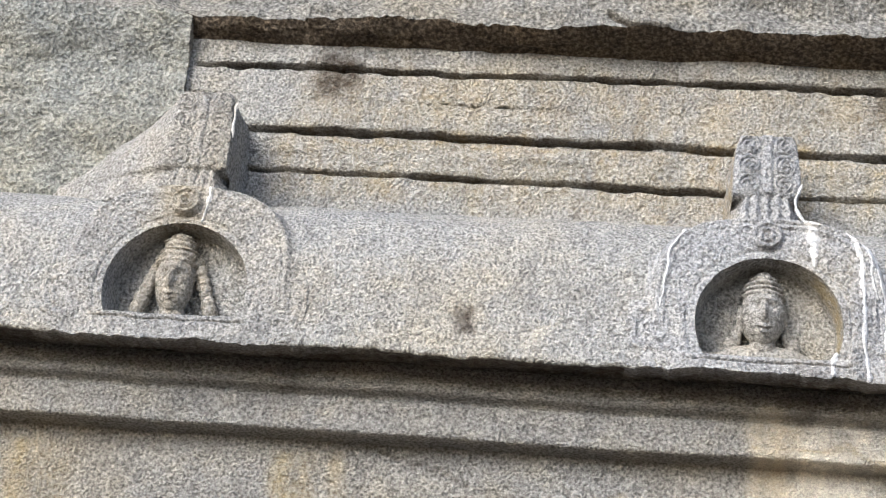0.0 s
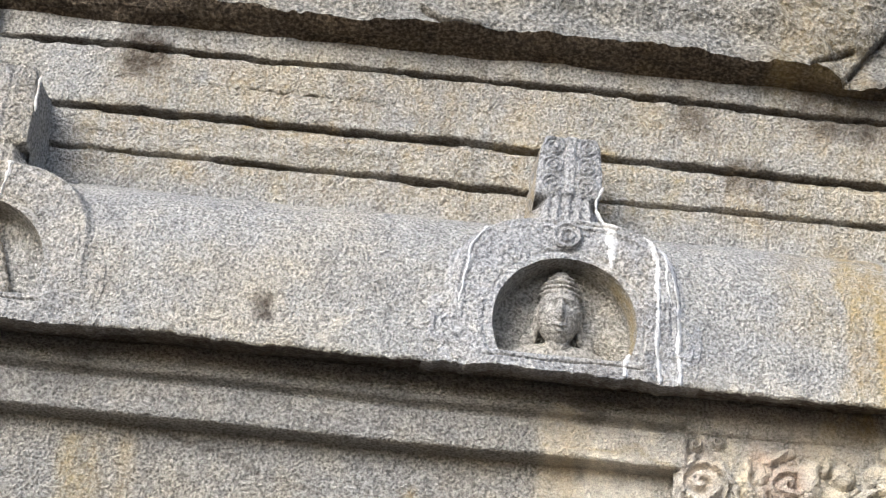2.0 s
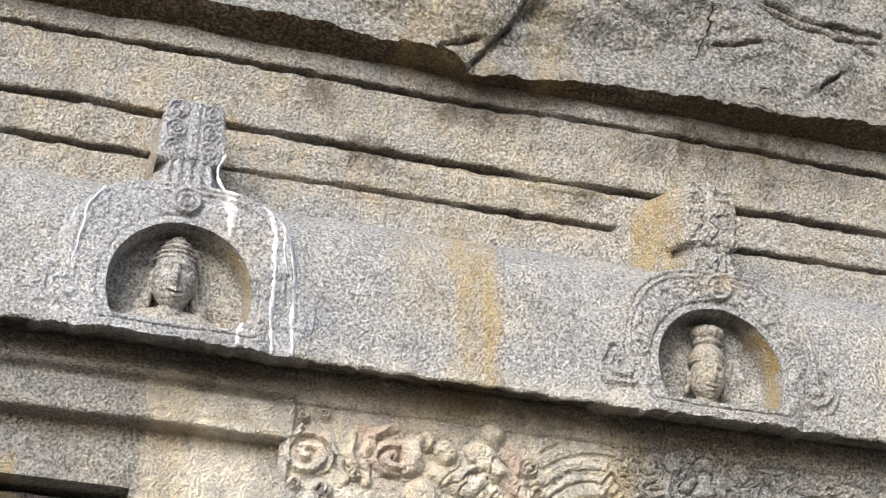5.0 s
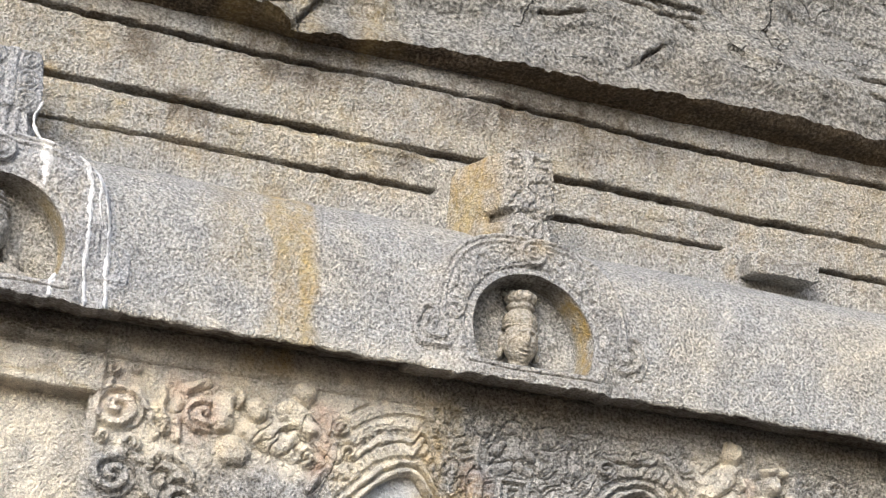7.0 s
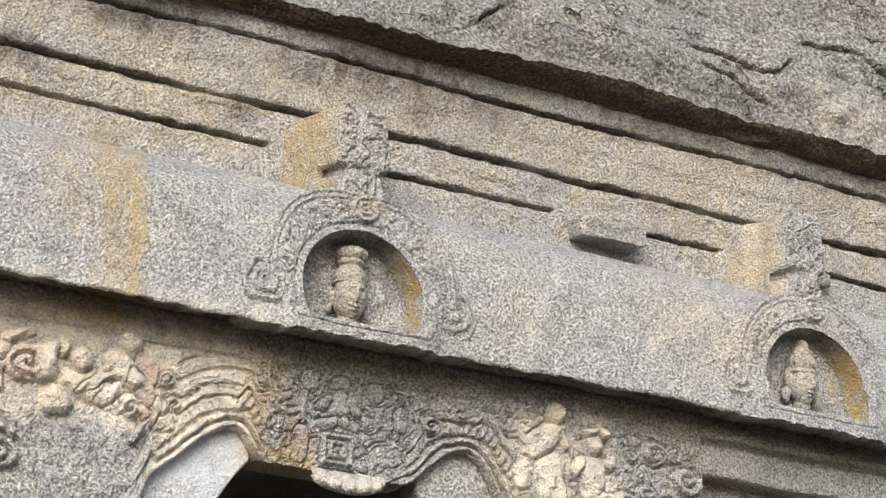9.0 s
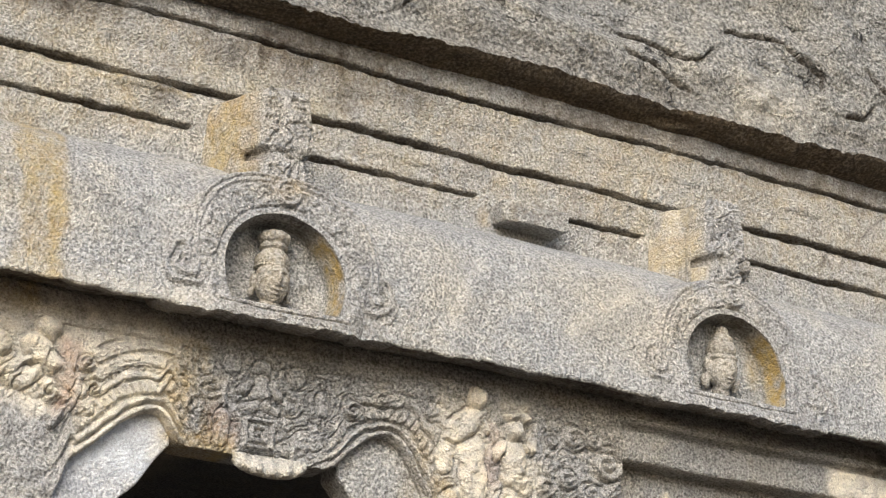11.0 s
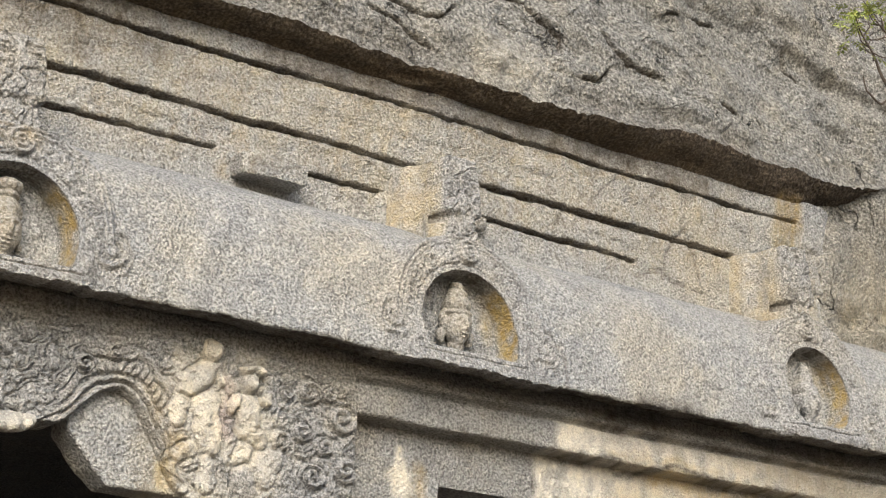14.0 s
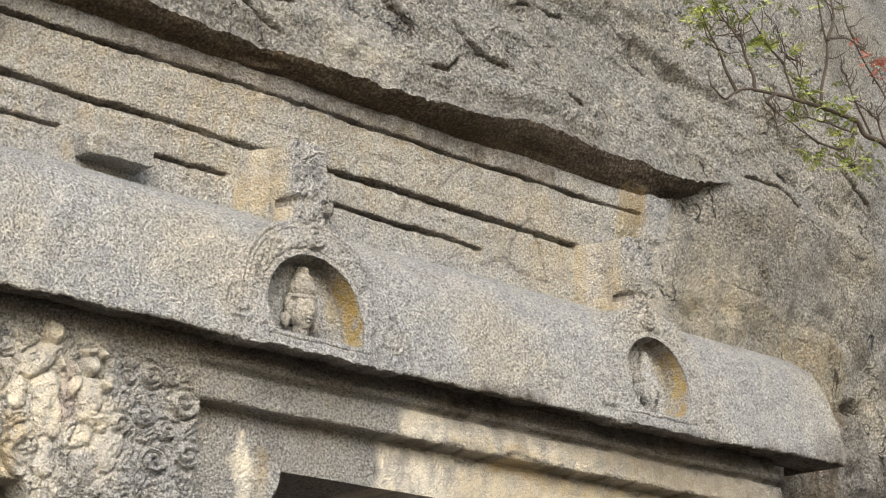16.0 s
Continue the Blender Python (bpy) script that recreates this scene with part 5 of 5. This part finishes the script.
X = np.repeat(xs[:, None], len(v), 1)
zb = under_z(xs)[:, None]
zt = np.interp(xs, [0.9, 1.50, 1.58, 4.0], [1.935, 1.935, 1.985, 1.985])[:, None]
Z = zb + (zt - zb) * v
relief_, coat = lintel_relief(X, Z)
Y = 5.985 - relief_ * 1.5 + 0.003 * fbm(X * 20, Z * 20, 3.0, 3)
# turn the lower edge in under the arches
k = np.linspace(1, 0, 8)[None, :-1]
UX = np.repeat(xs[:, None], k.shape[1], 1)
UY = Y[:, :1] + (6.13 - Y[:, :1]) * k
UZ = np.repeat(zb, k.shape[1], 1) + 0.0 * k
X, Y, Z = np.concatenate([UX, X], 1), np.concatenate([UY, Y], 1), np.concatenate([UZ, Z], 1)
coat = np.concatenate([0 * UX, coat], 1) * (box_mask(X, Z, 3.12, 3.56, 1.52, 2.0, 0.02) + 0.8 * box_mask(X, Z, 1.15, 1.8, 1.70, 2.0, 0.04))
coat = np.clip(coat, 0, 1) * np.clip(0.75 + 0.9 * fbm(X * 11, Z * 11, 2.0, 4), 0, 1)
wash = box_mask(X, Z, 3.10, 3.60, 1.40, 1.95, 0.06) * np.clip(0.25 + 0.7 * fbm(X * 9, Z * 9, 6.0, 3), 0, 0.6)
coats = np.stack([0.16 * coat, np.maximum(0.95 * coat, wash), 0 * X, 0 * X], -1)
lintel = tagged(new("carved_lintel"), "ornate carved granite lintel with faded cream and pink paint", "carved lintel")
lintel.location = (2.43, 5.98, 1.6 + EYE)
inv = Matrix.Translation(lintel.location).inverted()
for name, a, b, lab in (("scroll_end", 0, 142, "cream spiral scroll"), ("beast", 142, 213, "faded painted beast and rider"), ("arch_garland", 213, 292, "pale ribbed garland"), ("dwarf_panel", 292, 431, "grey dwarf figure above a square flower"),
                        ("arch_garland", 431, 527, "grey ribbed garland"), ("beast", 527, 646, "cream painted rider and beast"), ("scroll_end", 646, len(xs) - 1, "grey curling foliage")):
    ob = part(name, sheet(X[a:b + 1], Y[a:b + 1], Z[a:b + 1], extra=coats[a:b + 1]), CARVED, lintel, lab)
    ob.matrix_parent_inverse = inv
# lotus pendant under the middle
xs2 = np.linspace(2.325, 2.605, 60)
v = np.linspace(0, 1, 16)
Xp = np.repeat(xs2[:, None], 16, 1)
prof = np.sqrt(np.clip(1 - ((xs2 - 2.465) / 0.141) ** 2, 0, 1))[:, None]
Zp = 1.578 - 0.085 * np.sin(np.pi * 0.5 * v[None, :]) * (0.3 + 0.7 * prof) + 0 * Xp
Yp = 5.965 - 0.055 * np.sin(np.pi * v[None, :] * 0.9) * (0.35 + 0.65 * prof) - 0.010 * np.cos(Xp / 0.055 * 2 * np.pi + 1.5 * vnoise(Xp * 20, 1.0, 2.0)) * np.sin(np.pi * v[None, :]) + 0.008 * fbm(Xp * 25, Zp * 25, 3.0, 3)
ex = np.zeros(Xp.shape + (4,))
ex[..., 1] = 0.45
ob = part("lotus_pendant", sheet(Xp, Yp, Zp, extra=ex), STONE, lintel, "pale lotus petals")
ob.matrix_parent_inverse = inv


# ---- corbels beside the openings ----
WASHED = granite("limewashed_granite", (0.30, 0.31, 0.33), (0.48, 0.495, 0.52), (0.66, 0.68, 0.71), pale=(0.62, 0.655, 0.70), relief=0.8)


def prism(poly, y0, y1):
    """A block with that outline, cut fine enough to be worn."""
    bm = bmesh.new()
    front = bm.faces.new([bm.verts.new((x, y0, z + EYE)) for x, z in poly])
    ext = bmesh.ops.extrude_face_region(bm, geom=[front])["geom"]
    for v in ext:
        if isinstance(v, bmesh.types.BMVert):
            v.co.y = y1
    bmesh.ops.recalc_face_normals(bm, faces=bm.faces)
    bmesh.ops.bevel(bm, geom=[e for e in bm.edges], offset=0.005, segments=1, affect="EDGES")
    for k, step in ((0, 0.03), (2, 0.03), (1, 0.08)):
        lo, hi = min(v.co[k] for v in bm.verts), max(v.co[k] for v in bm.verts)
        for i in range(1, int((hi - lo) / step)):
            co, no = [0, 0, 0], [0, 0, 0]
            co[k], no[k] = lo + step * i, 1
            bmesh.ops.bisect_plane(bm, geom=bm.verts[:] + bm.edges[:] + bm.faces[:], plane_co=co, plane_no=no)
    for v in bm.verts:
        v.co += noise.noise_vector(v.co * 8) * 0.006 + noise.noise_vector(v.co * 28) * 0.003
    return bm


for name, poly, lab in (
    ("corbel", [(1.69, 1.30), (1.69, 1.75), (2.085, 1.75), (2.11, 1.575), (2.06, 1.50), (2.005, 1.42), (1.92, 1.33), (1.86, 1.30)], "curved granite corbel with bluish white limewash"),
    ("corbel", [(2.735, 1.75), (3.265, 1.75), (3.265, 1.375), (2.925, 1.375), (2.84, 1.455), (2.755, 1.56)], "curved grey granite corbel"),
    ("corbel", [(4.19, 1.25), (4.19, 1.60), (4.395, 1.60), (4.375, 1.51), (4.340, 1.445), (4.27, 1.34), (4.22, 1.26)], "curved grey granite corbel beside the opening")):
    tagged(part(name, prism(poly, 5.994 if poly[0][0] > 4 else 6.006, 6.48 if poly[0][0] > 4 else 6.15), WASHED if poly[0][0] < 1.7 else STONE), lab, "corbel")
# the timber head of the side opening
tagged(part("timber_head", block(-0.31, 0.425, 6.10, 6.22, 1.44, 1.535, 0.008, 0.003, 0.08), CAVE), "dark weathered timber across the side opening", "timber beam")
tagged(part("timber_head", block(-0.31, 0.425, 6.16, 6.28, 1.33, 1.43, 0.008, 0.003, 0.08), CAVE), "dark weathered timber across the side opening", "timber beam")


# the whole lower front stands a little nearer than first laid out: scaled about the eye's station
def nearer(k):
    return Matrix.Translation((0, 0, EYE)) @ Matrix.Diagonal((k, k, k, 1)) @ Matrix.Translation((0, 0, -EYE))


for ob in list(scene.objects):
    kind_ = ob.name.split(".")[0]
    if ob.parent is None and (ob.name in ("trim", "trim.002", "corbel.002") or kind_ in ("wall_front", "wall_reveal", "wall_head", "timber_head")):
        ob.matrix_basis = nearer(0.995) @ ob.matrix_basis
    elif ob.parent is None and kind_ in ("trim", "carved_lintel", "corbel"):
        ob.matrix_basis = nearer(0.988) @ ob.matrix_basis


# ---- dry rootlets that hang from the cornice's underside ----
strands, rnd_root = [], random.Random(11)
for i in range(46):
    x = rnd_root.choice((rnd_root.uniform(1.55, 2.15), rnd_root.uniform(1.80, 2.06), rnd_root.uniform(0.55, 1.0)))
    drop, side, front = rnd_root.uniform(0.03, 0.10), rnd_root.uniform(-0.05, 0.05), rnd_root.uniform(5.80, 5.90)
    for k in range(5):
        t0, t1 = k / 5, (k + 1) / 5
        p0, p1 = (Vector((x + side * t + 0.006 * math.sin(9 * t + i), front + 0.02 * math.sin(5 * t + 2 * i), 2.045 - drop * t ** 1.4 + EYE)) for t in (t0, t1))
        strands.append((p0, p1, 0.0011 * (1.1 - t1)))
bm = bmesh.new()
for p0, p1, r in strands:
    ring0, ring1 = ([bm.verts.new(p + Vector((math.cos(a) * r, math.sin(a) * r, 0))) for a in (0, 2.094, 4.189)] for p in (p0, p1))
    for k in range(3):
        bm.faces.new((ring0[k], ring0[(k + 1) % 3], ring1[(k + 1) % 3], ring1[k]))
ROOT, _, root_bsdf = nodes_of("dry_root")
root_bsdf.inputs["Base Color"].default_value, root_bsdf.inputs["Roughness"].default_value = (0.20, 0.14, 0.075, 1), 0.9
tagged(part("dry_rootlets", bm, ROOT), "thin dry brown rootlets hanging under the cornice", "roots", kind="stuff")


# ---- the tree that reaches in beside the rock ----
BARK, bt, bb = nodes_of("bark")
bn = bt.nodes.new("ShaderNodeTexNoise")
bn.inputs["Scale"].default_value = 60
br = bt.nodes.new("ShaderNodeValToRGB")
br.color_ramp.elements[0].color, br.color_ramp.elements[1].color = (0.025, 0.018, 0.014, 1), (0.11, 0.085, 0.065, 1)
bt.links.new(bn.outputs["Fac"], br.inputs[0])
bt.links.new(br.outputs[0], bb.inputs["Base Color"])
bb.inputs["Roughness"].default_value = 0.9


def leaf_material(name, a, b):
    mat, nt, bsdf = nodes_of(name)
    geo = nt.nodes.new("ShaderNodeNewGeometry")
    r = nt.nodes.new("ShaderNodeValToRGB")
    r.color_ramp.elements[0].color, r.color_ramp.elements[1].color = (*a, 1), (*b, 1)
    nt.links.new(geo.outputs["Random Per Island"], r.inputs[0])
    nt.links.new(r.outputs[0], bsdf.inputs["Base Color"])
    bsdf.inputs["Roughness"].default_value = 0.55
    bsdf.inputs["Subsurface Weight"].default_value = 0.0
    return mat


LEAF = leaf_material("young_leaf", (0.15, 0.22, 0.04), (0.42, 0.45, 0.10))
PETAL = leaf_material("red_petal", (0.55, 0.10, 0.06), (0.75, 0.25, 0.15))


def limb(points, r0, r1, seed=0.0, kink=0.012):
    """A tapered, slightly crooked tube through the points."""
    p = np.array(points, float)
    s = np.linspace(0, len(p) - 1, max(8, (len(p) - 1) * 7))
    q = np.stack([np.interp(s, range(len(p)), p[:, i]) for i in range(3)], 1)
    q = q + kink * np.stack([vnoise(s * 1.3, seed, 1.0), vnoise(s * 1.3, seed, 5.0), vnoise(s * 1.3, seed, 9.0)], 1)
    t = np.gradient(q, axis=0)
    t /= np.linalg.norm(t, axis=1)[:, None] + 1e-9
    a = np.cross(t, [0.3, 1.0, 0.2])
    a /= np.linalg.norm(a, axis=1)[:, None]
    b = np.cross(t, a)
    r = np.linspace(r0, r1, len(s))[:, None]
    th = np.linspace(0, 2 * np.pi, 8, endpoint=False)
    ring_ = q[:, None, :] + r[:, None] * (np.cos(th)[None, :, None] * a[:, None, :] + np.sin(th)[None, :, None] * b[:, None, :])
    P_ = ring_.transpose(1, 0, 2)
    return sheet(P_[..., 0], P_[..., 1], P_[..., 2], stained=False, closed=True), q


tree = tagged(new("tree"), "sparse young tree with thin dark twigs and yellow-green leaves", "tree")
tree.location = (8.45, 4.75, 0)
tinv = Matrix.Translation(tree.location).inverted()
rnd = random.Random(5)
twigs = []


def add_limb(name, pts, r0, r1, seed):
    me, q = limb(pts, r0, r1, seed)
    ob = part(name, me, BARK, tree)
    ob.matrix_parent_inverse = tinv
    return q


add_limb("trunk", [(8.45, 4.75, -1.62), (8.42, 4.74, 0.3), (8.30, 4.72, 1.8), (8.15, 4.75, 2.8)], 0.11, 0.06, 1.0)
main = add_limb("branch", [(8.15, 4.75, 2.8), (7.6, 4.85, 3.12), (7.14, 4.9, 3.365), (6.99, 4.9, 3.40), (6.91, 4.9, 3.445), (6.63, 4.9, 3.445), (6.38, 4.9, 3.425), (6.18, 4.9, 3.392), (6.08, 4.9, 3.36), (5.95, 4.9, 3.285), (5.86, 4.9, 3.31), (5.85, 4.9, 3.40)], 0.016, 0.003, 2.0)
FORKS = [
    [(6.91, 4.9, 3.445), (6.86, 4.88, 3.36), (6.70, 4.86, 3.225), (6.52, 4.86, 3.215), (6.36, 4.86, 3.27), (6.24, 4.87, 3.305)],
    [(6.18, 4.9, 3.392), (6.16, 4.92, 3.50), (6.13, 4.93, 3.62), (6.02, 4.94, 3.72), (5.90, 4.94, 3.80)],
    [(6.12, 4.93, 3.62), (6.14, 4.93, 3.70)],
    [(6.05, 4.91, 3.34), (5.98, 4.92, 3.45), (5.92, 4.93, 3.58), (5.84, 4.93, 3.70)],
]
FINE_FORKS = [
    [(6.63, 4.9, 3.445), (6.66, 4.88, 3.60), (6.67, 4.86, 3.78), (6.62, 4.86, 3.98), (6.55, 4.85, 4.15)],
    [(6.67, 4.86, 3.78), (6.74, 4.86, 3.92), (6.76, 4.86, 4.15)],
    [(6.68, 4.86, 3.80), (6.85, 4.85, 3.83), (7.02, 4.85, 3.80)],
    [(6.45, 4.9, 3.43), (6.40, 4.91, 3.55), (6.42, 4.92, 3.68), (6.36, 4.92, 3.80)],
    [(6.42, 4.92, 3.60), (6.30, 4.92, 3.66), (6.20, 4.93, 3.78)],
    [(6.44, 4.92, 3.64), (6.52, 4.92, 3.63)],
    [(6.60, 4.9, 3.44), (6.52, 4.9, 3.50), (6.48, 4.9, 3.60)],
    [(6.30, 4.9, 3.41), (6.22, 4.88, 3.33), (6.26, 4.88, 3.27), (6.28, 4.88, 3.22)],
    [(7.14, 4.9, 3.365), (7.10, 4.9, 3.50), (6.98, 4.9, 3.53), (6.90, 4.9, 3.50)],
    [(7.40, 4.88, 3.25), (7.25, 4.9, 3.55), (7.10, 4.92, 3.75), (6.92, 4.92, 3.95), (6.88, 4.92, 4.10)],
    [(7.02, 4.9, 3.40), (6.88, 4.9, 3.58), (6.80, 4.9, 3.70)],
    [(6.86, 4.88, 3.36), (6.70, 4.88, 3.37), (6.50, 4.88, 3.35), (6.42, 4.88, 3.32)],
    [(6.70, 4.86, 3.225), (6.78, 4.86, 3.18), (6.84, 4.86, 3.16)],
]
tips = []
for i, pts in enumerate(FORKS + FINE_FORKS):
    q = add_limb("twig", pts, 0.009 if i < 6 else 0.0065, 0.002, 3.0 + i)
    tips.append(q)
    for j in range(6):
        b = q[rnd.randrange(len(q) // 3, len(q))]
        d = Vector((rnd.uniform(-1, 0.6), rnd.uniform(-0.3, 0.3), rnd.uniform(-0.1, 1))).normalized() * rnd.uniform(0.06, 0.14)
        q2 = add_limb("twig", [tuple(b), tuple(b + np.array(d) * 0.5), tuple(b + np.array(d) + np.array((0, 0, 0.02)))], 0.0035, 0.0015, 30.0 + 3 * i + j)
        tips.append(q2)


def leaves(centres, count, spread, size, material, name, label):
    """Feathered sprays: each one a short stalk with pairs of narrow leaflets."""
    bm = bmesh.new()
    for cx, cy, cz, amount in centres:
        for _ in range(max(1, int(count * amount))):
            o = Vector((cx + rnd.gauss(0, spread), cy + rnd.gauss(0, spread * 0.7), cz + rnd.gauss(0, spread * 0.75) + EYE))
            m_ = Euler((rnd.uniform(-0.9, 0.9), rnd.uniform(-0.6, 0.6), rnd.uniform(0, 6.3))).to_matrix()
            pairs, gap = rnd.randrange(4, 8), size * 0.42
            for k in range(2 * pairs + 1):
                side, along = (1 if k % 2 else -1), (k // 2) * gap
                l, w = size * rnd.uniform(0.75, 1.2), size * rnd.uniform(0.16, 0.24)
                turn = Euler((rnd.uniform(-0.3, 0.3), rnd.uniform(-0.3, 0.3), side * rnd.uniform(0.8, 1.2) if k < 2 * pairs else 0)).to_matrix()
                root = Vector((along, 0, -0.9 * along * along))
                vs = [bm.verts.new(o + m_ @ (root + turn @ Vector(p))) for p in ((0, 0, 0), (l * 0.45, w, 0.12 * w), (l, 0, -0.15 * l), (l * 0.45, -w, 0.12 * w), (l * 0.5, 0, 0.25 * w))]
                for f in ((0, 4, 1), (1, 4, 2), (2, 4, 3), (3, 4, 0)):
                    bm.faces.new([vs[q] for q in f]).smooth = True
    ob = part(name, bm, material, tree, label)
    ob.matrix_parent_inverse = tinv
    return ob


LEAFY = [(5.82, 4.93, 3.66, 1.0), (5.90, 4.93, 3.72, 1.1), (6.05, 4.93, 3.76, 0.9), (5.76, 4.93, 3.55, 0.4), (6.22, 4.92, 3.62, 1.0), (6.30, 4.92, 3.66, 0.6), (6.10, 4.92, 3.60, 0.2), (6.50, 4.9, 3.50, 1.0), (6.60, 4.9, 3.47, 0.8),
         (6.75, 4.9, 3.45, 1.0), (6.82, 4.9, 3.40, 0.7), (6.52, 4.87, 3.28, 0.5), (6.80, 4.86, 3.22, 0.9), (6.88, 4.86, 3.22, 0.8), (6.48, 4.86, 3.16, 0.7), (6.56, 4.86, 3.12, 0.4), (6.62, 4.88, 3.33, 0.3), (5.98, 4.93, 3.50, 0.15), (6.72, 4.86, 4.0, 0.4), (6.0, 4.93, 3.95, 0.5), (6.35, 4.92, 3.85, 0.4)]
leaves(LEAFY, 13, 0.06, 0.026, LEAF, "crown", "yellow-green young leaves")
leaves([(7.00, 4.85, 3.80, 1.0), (7.03, 4.85, 3.74, 0.8), (7.0, 4.9, 3.86, 0.5)], 5, 0.035, 0.024, PETAL, "blossom", "red blossom")
